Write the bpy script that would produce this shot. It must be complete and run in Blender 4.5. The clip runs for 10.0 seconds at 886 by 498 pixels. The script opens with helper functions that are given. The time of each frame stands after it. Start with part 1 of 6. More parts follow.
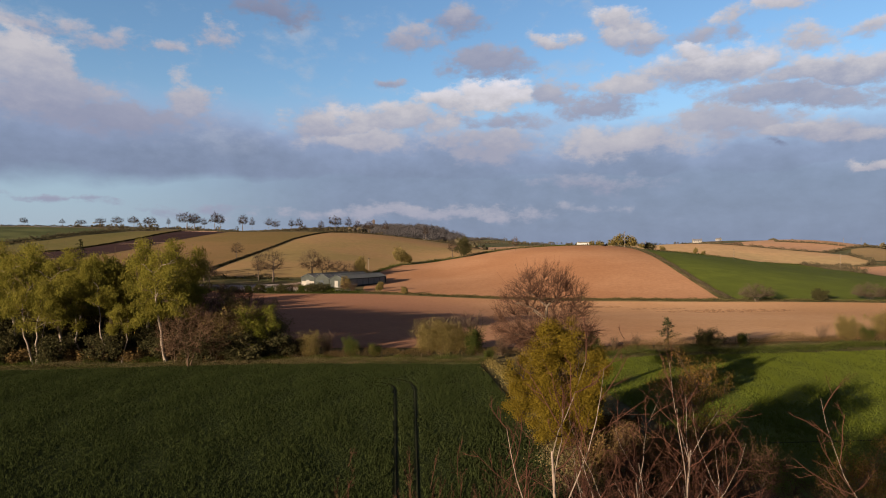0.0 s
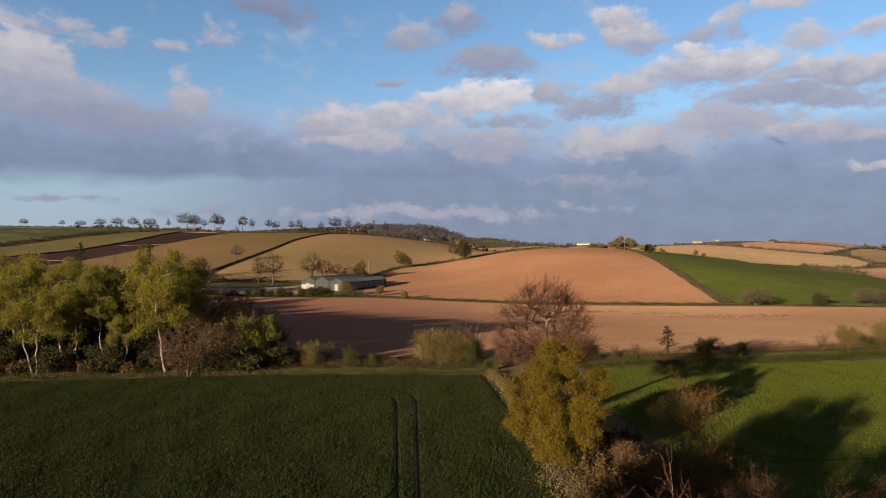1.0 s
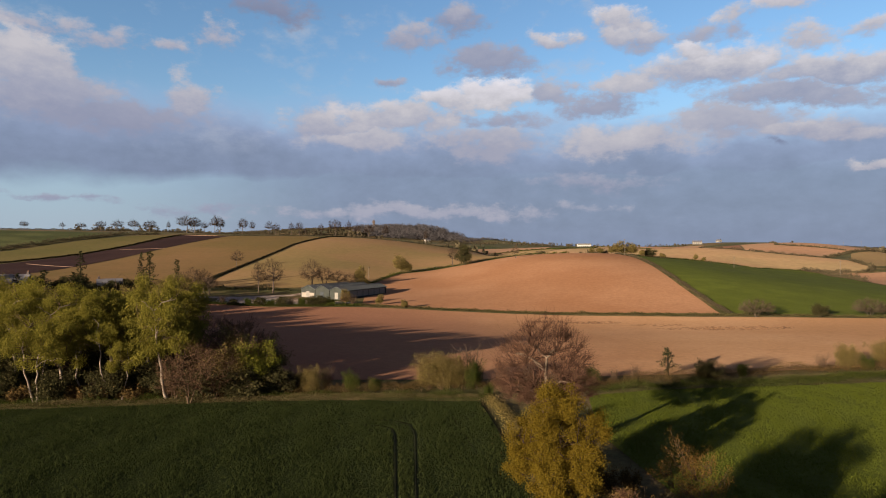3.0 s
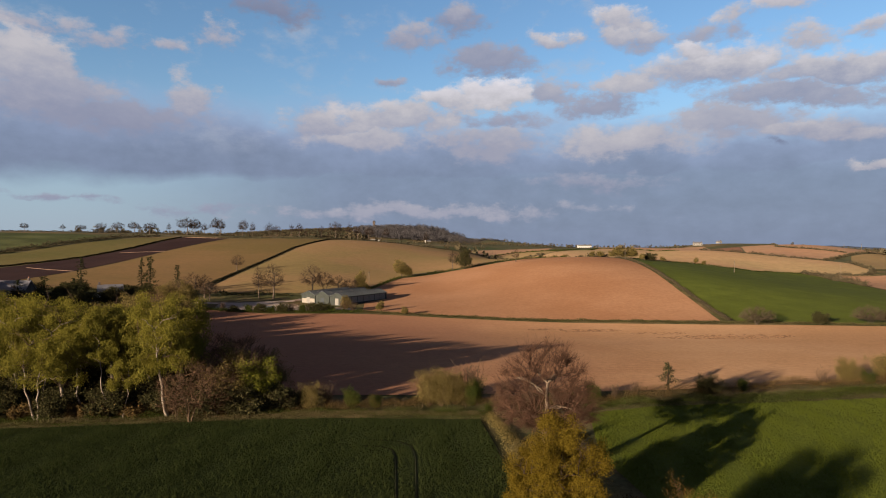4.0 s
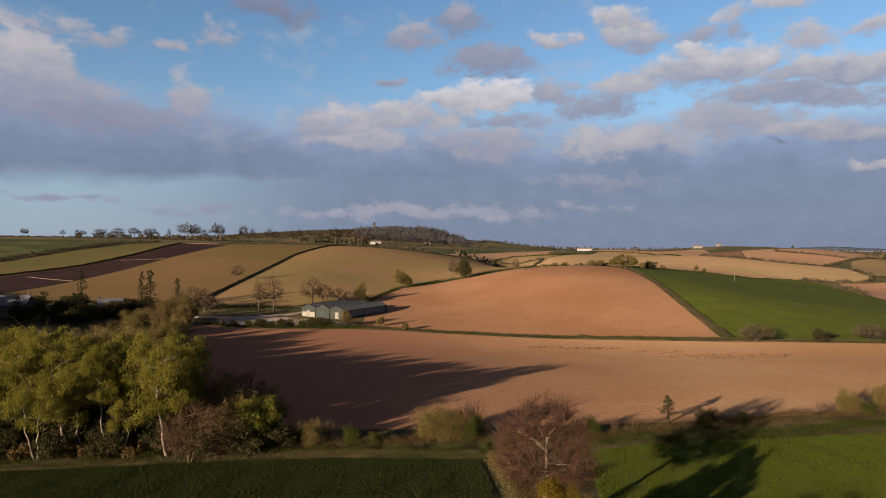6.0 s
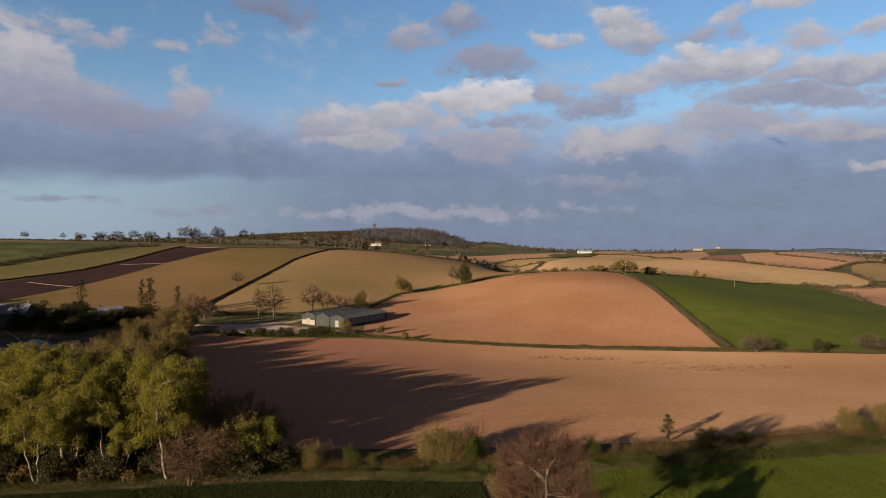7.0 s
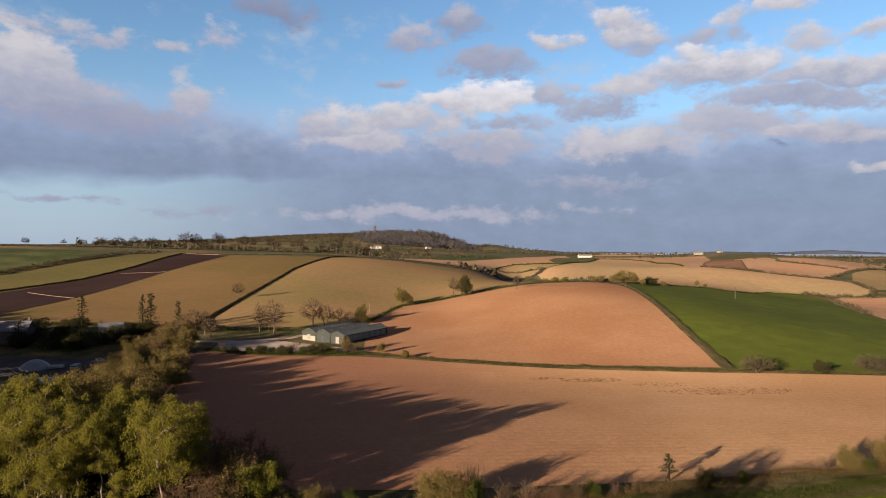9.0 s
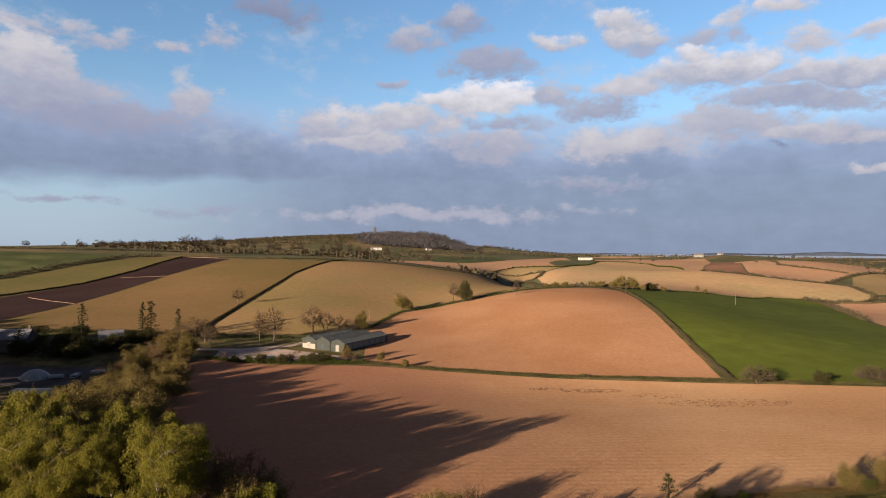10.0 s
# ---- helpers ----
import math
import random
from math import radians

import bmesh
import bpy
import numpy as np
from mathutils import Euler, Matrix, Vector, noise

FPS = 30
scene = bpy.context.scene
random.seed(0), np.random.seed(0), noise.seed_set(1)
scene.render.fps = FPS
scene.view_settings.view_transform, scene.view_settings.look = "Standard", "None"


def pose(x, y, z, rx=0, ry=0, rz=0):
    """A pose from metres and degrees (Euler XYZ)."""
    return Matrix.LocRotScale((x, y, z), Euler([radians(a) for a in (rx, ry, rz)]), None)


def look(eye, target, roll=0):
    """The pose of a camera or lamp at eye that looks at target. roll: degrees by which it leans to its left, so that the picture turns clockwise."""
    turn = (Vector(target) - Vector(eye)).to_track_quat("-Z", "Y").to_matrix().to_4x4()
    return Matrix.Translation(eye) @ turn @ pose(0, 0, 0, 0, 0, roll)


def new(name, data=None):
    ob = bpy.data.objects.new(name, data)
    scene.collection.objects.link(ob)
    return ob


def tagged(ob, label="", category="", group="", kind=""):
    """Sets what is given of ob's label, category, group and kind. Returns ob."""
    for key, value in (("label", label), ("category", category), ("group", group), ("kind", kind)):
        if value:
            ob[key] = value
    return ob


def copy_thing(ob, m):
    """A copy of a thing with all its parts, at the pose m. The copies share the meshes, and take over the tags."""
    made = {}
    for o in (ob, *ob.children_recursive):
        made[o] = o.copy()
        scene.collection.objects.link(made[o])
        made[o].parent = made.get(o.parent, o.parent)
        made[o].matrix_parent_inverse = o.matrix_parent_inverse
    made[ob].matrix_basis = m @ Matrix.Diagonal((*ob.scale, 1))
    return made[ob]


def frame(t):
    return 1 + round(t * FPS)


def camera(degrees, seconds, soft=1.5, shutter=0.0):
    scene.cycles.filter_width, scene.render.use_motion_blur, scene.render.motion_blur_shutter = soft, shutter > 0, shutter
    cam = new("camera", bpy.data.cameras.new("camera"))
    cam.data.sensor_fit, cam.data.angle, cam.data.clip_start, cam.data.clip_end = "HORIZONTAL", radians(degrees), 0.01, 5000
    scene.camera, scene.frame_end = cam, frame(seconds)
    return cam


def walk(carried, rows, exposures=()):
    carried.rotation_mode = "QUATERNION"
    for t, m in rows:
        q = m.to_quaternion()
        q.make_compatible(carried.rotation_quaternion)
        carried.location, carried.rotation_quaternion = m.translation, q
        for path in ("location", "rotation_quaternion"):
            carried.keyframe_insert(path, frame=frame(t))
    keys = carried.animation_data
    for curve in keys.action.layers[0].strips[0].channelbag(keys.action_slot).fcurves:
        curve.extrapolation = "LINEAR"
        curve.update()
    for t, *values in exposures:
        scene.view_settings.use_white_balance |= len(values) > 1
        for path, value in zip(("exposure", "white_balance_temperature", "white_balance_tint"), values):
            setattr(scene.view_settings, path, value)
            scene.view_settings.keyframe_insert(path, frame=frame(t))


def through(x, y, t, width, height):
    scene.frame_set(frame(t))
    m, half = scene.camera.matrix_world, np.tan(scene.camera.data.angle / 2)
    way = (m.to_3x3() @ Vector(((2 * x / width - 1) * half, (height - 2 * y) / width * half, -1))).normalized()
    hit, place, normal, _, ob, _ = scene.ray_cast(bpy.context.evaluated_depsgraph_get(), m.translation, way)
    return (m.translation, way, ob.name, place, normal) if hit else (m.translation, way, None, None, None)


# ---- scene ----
cam = camera(72.0, 10.0, soft=1.0)
# seconds, x, z, yaw, pitch, lean: a slow climb straight up
CLIMB = [
    (0, 0.00, 15.00, 0.000, -0.200, -0.000),
    (0.5, -0.01, 15.76, -0.002, -0.217, 0.009),
    (1, -0.01, 16.53, -0.002, -0.227, -0.023),
    (1.5, 0.01, 17.28, 0.001, -0.250, -0.043),
    (2, 0.01, 18.18, 0.003, -0.258, -0.041),
    (2.5, 0.02, 19.17, 0.003, -0.284, -0.019),
    (4, -0.06, 22.79, 0.028, -0.306, -0.041),
    (4.5, -0.06, 24.09, 0.030, -0.310, -0.043),
    (5, -0.06, 25.46, 0.031, -0.287, -0.030),
    (5.5, -0.04, 26.86, 0.034, -0.292, 0.004),
    (7, -0.05, 31.37, 0.046, -0.206, -0.047),
    (7.5, -0.05, 32.98, 0.062, -0.190, -0.040),
    (8, -0.01, 34.64, 0.093, -0.184, -0.068),
    (8.5, -0.03, 36.27, 0.095, -0.176, -0.100),
    (9, -0.05, 37.84, 0.097, -0.133, -0.107),
    (9.5, -0.02, 39.38, 0.114, -0.113, -0.147),
    (10, -0.01, 40.98, 0.122, -0.075, -0.185),
]
EXPOSURE = 2.0
walk(cam, [(t, pose(x, 0, z, 90 + pitch, lean, yaw)) for t, x, z, yaw, pitch, lean in CLIMB], [(t, EXPOSURE + e) for t, e in ((0.0, 0.05), (2.5, 0.07), (4.0, -0.02), (5.5, -0.09), (7.0, -0.15), (8.0, 0.06), (10.0, 0.22))])

# ---- light ----
SUN_TO = Vector((0.68, 0.73, -0.187)).normalized()  # low evening sun from behind, on the left
sun = new("sun", bpy.data.lights.new("sun", "SUN"))
sun.data.energy, sun.data.angle, sun.data.color = 5.0, radians(0.55), (1.0, 0.785, 0.58)
sun.matrix_world = look((-680, -730, 300), (-680 + SUN_TO.x, -730 + SUN_TO.y, 300 + SUN_TO.z))


class Graph:
    """A short way to write node trees."""

    def __init__(self, tree):
        self.tree = tree
        tree.nodes.clear()

    def node(self, kind, **values):
        n = self.tree.nodes.new(kind)
        for key, value in values.items():
            setattr(n, key, value)
        return n

    def wire(self, value, socket):
        if isinstance(value, (int, float, tuple, list)):
            socket.default_value = value
        else:
            self.tree.links.new(value, socket)

    def math(self, op, a, b=0.0, c=0.0, clamp=False):
        n = self.node("ShaderNodeMath", operation=op, use_clamp=clamp)
        for v, s in zip((a, b, c), n.inputs):
            self.wire(v, s)
        return n.outputs[0]

    def vec(self, op, a, b=(0, 0, 0)):
        n = self.node("ShaderNodeVectorMath", operation=op)
        self.wire(a, n.inputs[0])
        self.wire(b, n.inputs[1])
        return n.outputs["Value"] if op in ("LENGTH", "DOT_PRODUCT") else n.outputs[0]

    def mix(self, f, a, b):
        n = self.node("ShaderNodeMix", data_type="RGBA")
        self.wire(f, n.inputs[0])
        for v, s in ((a, n.inputs[6]), (b, n.inputs[7])):
            self.wire((*v, 1.0) if isinstance(v, tuple) and len(v) == 3 else v, s)
        return n.outputs[2]

    def noise(self, vector, scale, detail=3.0, rough=0.55, distortion=0.0):
        n = self.node("ShaderNodeTexNoise")
        if vector is not None:
            self.wire(vector, n.inputs["Vector"])
        n.inputs["Scale"].default_value, n.inputs["Detail"].default_value = scale, detail
        n.inputs["Roughness"].default_value, n.inputs["Distortion"].default_value = rough, distortion
        return n.outputs[0]

    def range(self, v, a, b, lo=0.0, hi=1.0, smooth=True):
        n = self.node("ShaderNodeMapRange", interpolation_type="SMOOTHSTEP" if smooth else "LINEAR")
        for value, s in zip((v, a, b, lo, hi), n.inputs):
            self.wire(value, s)
        return n.outputs[0]


def sky_angles(px, py):
    """Azimuth and elevation of a direction given on the flat picture plane of the level camera."""
    a, b = (px - 784) / 1079.0, (437 - py) / 1079.0
    return math.atan(a), math.atan2(b, math.hypot(1, a))


# clouds: centre and half size on the picture plane, density, brightness of the top, brightness of the foot
CUMULUS = [
    (50, 108, 100, 66, 1.4, 0.76, 0.50), (90, 165, 150, 50, 1.1, 0.60, 0.44), (190, 200, 190, 40, 1.0, 0.50, 0.42), (338, 172, 52, 40, 0.9, 0.70, 0.46), (260, 196, 150, 24, 0.8, 0.52, 0.44),
    (880, 164, 96, 34, 1.3, 1.06, 0.66), (795, 178, 80, 32, 1.2, 0.96, 0.60), (975, 158, 62, 32, 0.9, 0.66, 0.46), (700, 214, 150, 36, 1.1, 0.82, 0.52), (570, 218, 90, 32, 1.0, 0.74, 0.48),
    (870, 212, 120, 18, 0.7, 0.56, 0.46), (640, 246, 120, 26, 0.9, 0.74, 0.52), (860, 246, 110, 30, 0.9, 0.66, 0.48),
    (865, 110, 105, 26, 0.9, 0.54, 0.42), (810, 42, 52, 32, 0.9, 0.62, 0.36), (725, 72, 80, 20, 0.75, 0.62, 0.42), (686, 134, 24, 11, 0.8, 0.60, 0.42),
]
FAIR = [
    (1250, 120, 180, 42, 1.2, 0.90, 0.46), (1470, 122, 190, 34, 1.2, 0.82, 0.44), (1400, 168, 190, 30, 1.0, 0.62, 0.44), (1110, 152, 80, 22, 0.95, 0.78, 0.56), (1060, 182, 90, 24, 0.8, 0.56, 0.44),
    (1215, 90, 60, 26, 1.0, 0.94, 0.56), (985, 70, 60, 18, 0.95, 0.84, 0.52), (1095, 32, 44, 26, 1.0, 0.90, 0.52), (1112, 66, 56, 30, 0.95, 0.78, 0.46),
    (1290, 20, 46, 26, 0.85, 0.86, 0.60), (1390, 14, 60, 20, 0.85, 0.86, 0.60),
    (1444, 62, 36, 26, 0.8, 0.82, 0.56), (1535, 52, 56, 20, 0.85, 0.86, 0.56), (1240, 52, 110, 24, 0.5, 0.62, 0.48),
]
THIN = [
    (485, 14, 100, 26, 0.75, 0.40, 0.34), (90, 38, 90, 18, 0.6, 0.66, 0.5), (185, 76, 70, 20, 0.6, 0.64, 0.5), (382, 60, 42, 22, 0.6, 0.70, 0.5),
    (305, 90, 38, 16, 0.55, 0.66, 0.5), (1375, 262, 26, 14, 0.5, 0.34, 0.30), (1470, 226, 170, 24, 1.0, 0.74, 0.48), (1280, 222, 170, 34, 1.0, 0.66, 0.50),
    (1545, 296, 70, 12, 0.85, 0.74, 0.54), (1110, 246, 190, 36, 1.0, 0.76, 0.56), (860, 268, 70, 24, 0.75, 0.64, 0.46),
    (740, 376, 330, 12, 0.7, 0.60, 0.52), (1050, 326, 120, 18, 0.6, 0.56, 0.44), (120, 347, 180, 8, 0.4, 0.50, 0.44), (330, 362, 150, 8, 0.35, 0.50, 0.44),
]


def make_world():
    world = bpy.data.worlds.new("evening_sky")
    scene.world = world
    world.use_nodes = True
    g = Graph(world.node_tree)
    way = g.vec("NORMALIZE", g.node("ShaderNodeTexCoord").outputs["Generated"])
    xyz = g.node("ShaderNodeSeparateXYZ")
    g.wire(way, xyz.inputs[0])
    az = g.math("ARCTAN2", xyz.outputs[0], xyz.outputs[1])
    el = g.math("ARCSINE", xyz.outputs[2])
    flat = g.node("ShaderNodeCombineXYZ")
    g.wire(az, flat.inputs[0])
    g.wire(el, flat.inputs[1])
    wide = g.vec("MULTIPLY", flat.outputs[0], (1.0, 1.6, 1.0))
    # edges of the clouds are torn by noise at three sizes
    tear = g.node("ShaderNodeTexNoise", noise_dimensions="3D")
    g.wire(wide, tear.inputs["Vector"])
    tear.inputs["Scale"].default_value, tear.inputs["Detail"].default_value, tear.inputs["Roughness"].default_value = 7.0, 9.0, 0.62
    shift = g.vec("MULTIPLY", g.vec("SUBTRACT", tear.outputs["Color"], (0.5, 0.5, 0.5)), (0.15, 0.085, 0.0))
    pos = g.vec("ADD", flat.outputs[0], shift)
    billow = g.noise(wide, 24.0, 9.0, 0.62)
    lump = g.noise(wide, 7.0, 5.0, 0.55)

    sky = g.node("ShaderNodeTexSky", sky_type="NISHITA", sun_disc=False)
    sky.sun_elevation, sky.sun_rotation = math.asin(-SUN_TO.z), math.atan2(-SUN_TO.x, -SUN_TO.y)
    sky.air_density, sky.dust_density, sky.ozone_density = 1.0, 0.6, 1.6
    colour = g.vec("MULTIPLY", sky.outputs[0], (SKY_GAIN * 0.84, SKY_GAIN * 1.0, SKY_GAIN * 1.17))
    haze = g.range(el, 0.0, 0.30, 1.0, 0.0)
    colour = g.mix(g.math("MULTIPLY", haze, 0.8), colour, tuple(SKY_LIGHT * v for v in (0.48, 0.61, 0.83)))

    # dim lavender cloud above the view, added to lower and tint the fill light
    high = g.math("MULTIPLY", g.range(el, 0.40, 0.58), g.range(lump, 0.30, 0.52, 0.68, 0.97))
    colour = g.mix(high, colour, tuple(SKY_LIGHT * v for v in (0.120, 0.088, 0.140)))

    # the grey bank: its upper edge rises to the left, and it thins out near the horizon on the left
    top = g.math("ADD", g.math("MULTIPLY", az, -0.03), 0.205)
    reach = g.math("ADD", g.math("SUBTRACT", top, el), g.math("MULTIPLY", g.math("SUBTRACT", lump, 0.5), 0.11))
    bank = g.range(reach, -0.03, 0.05)
    foot = g.range(g.math("ADD", el, g.math("MULTIPLY", g.math("SUBTRACT", lump, 0.5), 0.05)), 0.078, 0.116)
    foot = g.math("MAXIMUM", foot, g.range(az, -0.60, -0.12, 0.0, 0.95))
    bank = g.math("MULTIPLY", g.math("MULTIPLY", bank, foot), 0.92)
    bank_light = g.math("ADD", g.range(reach, -0.03, 0.10, 0.64, 0.36), g.math("MULTIPLY", g.math("SUBTRACT", billow, 0.5), 0.16))
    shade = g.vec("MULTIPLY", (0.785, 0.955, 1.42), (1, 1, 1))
    grey = g.node("ShaderNodeVectorMath", operation="SCALE")
    g.wire(shade, grey.inputs[0])
    g.wire(g.math("MULTIPLY", bank_light, SKY_LIGHT), grey.inputs["Scale"])
    colour = g.mix(bank, colour, grey.outputs[0])

    # a veil of small broken cloud over the blue
    fleck = g.range(g.math("ADD", g.math("MULTIPLY", lump, 0.55), g.math("MULTIPLY", billow, 0.45)), 0.50, 0.70, 0.0, 0.55)
    fleck = g.math("MULTIPLY", fleck, g.range(el, 0.12, 0.2))
    colour = g.mix(fleck, colour, tuple(SKY_LIGHT * v for v in (0.63, 0.68, 0.80)))

    for cloud_group in (THIN, CUMULUS, FAIR):
        cover = None
        light = None
        for px, py, rx, ry, dense, lit, dim in cloud_group:
            a, e = sky_angles(px, py)
            size = (rx / 1079 * math.cos(a) ** 2, ry / 1079 * math.cos(a), 1.0)
            rel = g.vec("DIVIDE", g.vec("SUBTRACT", pos, (a, e, 0.0)), size)
            f = g.math("MULTIPLY", g.math("SUBTRACT", 1.0, g.vec("LENGTH", rel)), dense)
            part_xyz = g.node("ShaderNodeSeparateXYZ")
            g.wire(rel, part_xyz.inputs[0])
            up = g.math("MULTIPLY_ADD", part_xyz.outputs[1], 0.55, 0.5)
            glow = g.math("MULTIPLY_ADD", g.math("ADD", up, g.math("MULTIPLY_ADD", billow, 1.5, -0.75), clamp=True), lit - dim, dim)
            if cover is None:
                cover, light = f, glow
            else:
                near = g.range(g.math("SUBTRACT", f, cover), -0.2, 0.2)
                light = g.math("ADD", g.math("MULTIPLY", light, g.math("SUBTRACT", 1.0, near)), g.math("MULTIPLY", glow, near))
                cover = g.math("MAXIMUM", cover, f)
        dens = g.range(g.math("ADD", cover, g.math("MULTIPLY", g.math("SUBTRACT", billow, 0.5), 1.9)), -0.10, 0.58, 0.0, 0.94)
        tint = g.mix(g.range(light, 0.2, 0.8), (0.80, 0.93, 1.45), (1.04, 0.99, 1.05))
        puff = g.node("ShaderNodeVectorMath", operation="SCALE")
        g.wire(tint, puff.inputs[0])
        g.wire(g.math("MULTIPLY", light, SKY_LIGHT), puff.inputs["Scale"])
        colour = g.mix(dens, colour, puff.outputs[0])
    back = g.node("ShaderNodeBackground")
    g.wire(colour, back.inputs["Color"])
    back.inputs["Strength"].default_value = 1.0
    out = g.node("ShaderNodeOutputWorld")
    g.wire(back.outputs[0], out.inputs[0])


SKY_GAIN, SKY_LIGHT = 0.040, 0.176
make_world()


# ---- materials ----
def surface(name, base, spread=0.25, scale=0.6, fine=6.0, rough=0.9, bump=0.3, bump_scale=8.0, second=None, patches=0.0, patch_scale=0.03):
    """A matte surface: a base colour varied by coarse and fine noise, a second colour in patches, and a fine relief."""
    m = bpy.data.materials.new(name)
    m.use_nodes = True
    g = Graph(m.node_tree)
    pos = g.node("ShaderNodeNewGeometry").outputs["Position"]
    v = g.math("ADD", g.math("MULTIPLY", g.noise(pos, scale), 0.6), g.math("MULTIPLY", g.noise(pos, fine), 0.4))
    v = g.range(v, 0.3, 0.7, 1 - spread, 1 + spread)
    col = g.node("ShaderNodeVectorMath", operation="SCALE")
    src = base
    if second:
        src = g.mix(g.range(g.noise(pos, patch_scale, 4.0), 0.5 - patches, 0.62), base, second)
    g.wire(src, col.inputs[0])
    g.wire(v, col.inputs["Scale"])
    p = g.node("ShaderNodeBsdfPrincipled")
    g.wire(col.outputs[0], p.inputs["Base Color"])
    p.inputs["Roughness"].default_value = rough
    p.inputs["Specular IOR Level"].default_value = 0.03 if rough > 0.8 else 0.3
    if bump:
        b = g.node("ShaderNodeBump")
        b.inputs["Strength"].default_value = bump
        b.inputs["Distance"].default_value = 0.05
        g.wire(g.noise(pos, bump_scale, 4.0), b.inputs["Height"])
        g.wire(b.outputs[0], p.inputs["Normal"])
    g.wire(p.outputs[0], g.node("ShaderNodeOutputMaterial").inputs[0])
    return m


def field_soil(name, base, second, angle, pitch, furrow=0.5, patch_scale=0.02, clod=1.2, bend=4.0, relief=0.12, shade_red=None):
    """Tilled soil: drill rows at an angle and pitch (metres), pale and dark patches, clods; last argument: a redder
    soil, darkened to hold tree shade, and the x at which it begins and is full.
    """
    m = bpy.data.materials.new(name)
    m.use_nodes = True
    g = Graph(m.node_tree)
    pos = g.node("ShaderNodeNewGeometry").outputs["Position"]
    big = g.noise(pos, patch_scale, 5.0, 0.6)
    across = g.vec("DOT_PRODUCT", pos, (math.cos(angle), math.sin(angle), 0.0))
    across = g.math("ADD", across, g.math("MULTIPLY", g.noise(pos, 0.012, 1.0), bend))
    row = g.math("SINE", g.math("MULTIPLY", across, 2 * math.pi / pitch))
    lane = g.math("SINE", g.math("MULTIPLY", across, 2 * math.pi / (pitch * 5.3)))
    stone = g.noise(pos, clod, 5.0, 0.7)
    tone = g.math("ADD", g.math("MULTIPLY", row, 0.07 * furrow), g.math("MULTIPLY_ADD", stone, 0.7, 0.65))
    tone = g.math("ADD", tone, g.math("MULTIPLY", lane, 0.05 * furrow))
    col = g.node("ShaderNodeVectorMath", operation="SCALE")
    paint = g.mix(g.range(big, 0.35, 0.66), base, second)
    if shade_red:
        red, begin, full = shade_red
        xyz = g.node("ShaderNodeSeparateXYZ")
        g.wire(pos, xyz.inputs[0])
        edge = g.math("ADD", xyz.outputs[0], g.math("MULTIPLY_ADD", g.noise(pos, 0.03, 4.0, 0.6), 60.0, -30.0))
        paint = g.mix(g.range(edge, full, begin, 1.0, 0.0), paint, red)
    fine = g.math("MULTIPLY_ADD", g.noise(pos, clod * 5.0, 3.0, 0.7), 0.36, 0.82)
    g.wire(paint, col.inputs[0])
    g.wire(g.math("MULTIPLY", tone, fine), col.inputs["Scale"])
    p = g.node("ShaderNodeBsdfPrincipled")
    g.wire(col.outputs[0], p.inputs["Base Color"])
    p.inputs["Roughness"].default_value = 0.95
    p.inputs["Specular IOR Level"].default_value = 0.02
    b = g.node("ShaderNodeBump")
    b.inputs["Strength"].default_value, b.inputs["Distance"].default_value = 0.8, relief
    g.wire(g.math("ADD", g.math("MULTIPLY", row, 0.5 * furrow), g.math("MULTIPLY", stone, 0.7)), b.inputs["Height"])
    g.wire(b.outputs[0], p.inputs["Normal"])
    g.wire(p.outputs[0], g.node("ShaderNodeOutputMaterial").inputs[0])
    return m


def foliage(name, base, second, through=0.35, spread=0.35):
    """Leaves: a colour that changes from leaf to leaf, partly letting light through."""
    m = bpy.data.materials.new(name)
    m.use_nodes = True
    g = Graph(m.node_tree)
    geo = g.node("ShaderNodeNewGeometry")
    one = geo.outputs["Random Per Island"]
    clump = g.noise(geo.outputs["Position"], 0.8, 2.0)
    src = g.mix(g.math("ADD", g.math("MULTIPLY", one, 0.5), g.math("MULTIPLY_ADD", clump, 1.6, -0.55), clamp=True), base, second)
    col = g.node("ShaderNodeVectorMath", operation="SCALE")
    g.wire(src, col.inputs[0])
    g.wire(g.range(one, 0, 1, 1 - spread, 1 + spread, False), col.inputs["Scale"])
    d = g.node("ShaderNodeBsdfDiffuse")
    t = g.node("ShaderNodeBsdfTranslucent")
    g.wire(col.outputs[0], d.inputs[0])
    g.wire(col.outputs[0], t.inputs[0])
    mixer = g.node("ShaderNodeMixShader")
    mixer.inputs[0].default_value = through
    g.wire(d.outputs[0], mixer.inputs[1])
    g.wire(t.outputs[0], mixer.inputs[2])
    g.wire(mixer.outputs[0], g.node("ShaderNodeOutputMaterial").inputs[0])
    return m


M_GROUND = surface("rough_grass", (0.046, 0.046, 0.018), 0.4, 0.25, 2.0, second=(0.088, 0.068, 0.032), patches=0.1, patch_scale=0.06)
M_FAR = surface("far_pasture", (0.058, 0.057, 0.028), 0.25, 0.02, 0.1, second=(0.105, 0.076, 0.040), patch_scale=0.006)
# near crop: dark base colour stands in for its dim, grazing light
M_CROP_SHADED = surface("shaded_young_crop", (0.017, 0.023, 0.008), 0.3, 0.5, 5.0, bump=0.8, bump_scale=5.0, second=(0.021, 0.027, 0.009), patch_scale=0.05)
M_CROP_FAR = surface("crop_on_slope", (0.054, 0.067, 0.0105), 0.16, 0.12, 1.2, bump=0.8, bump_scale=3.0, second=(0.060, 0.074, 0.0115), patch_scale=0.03)
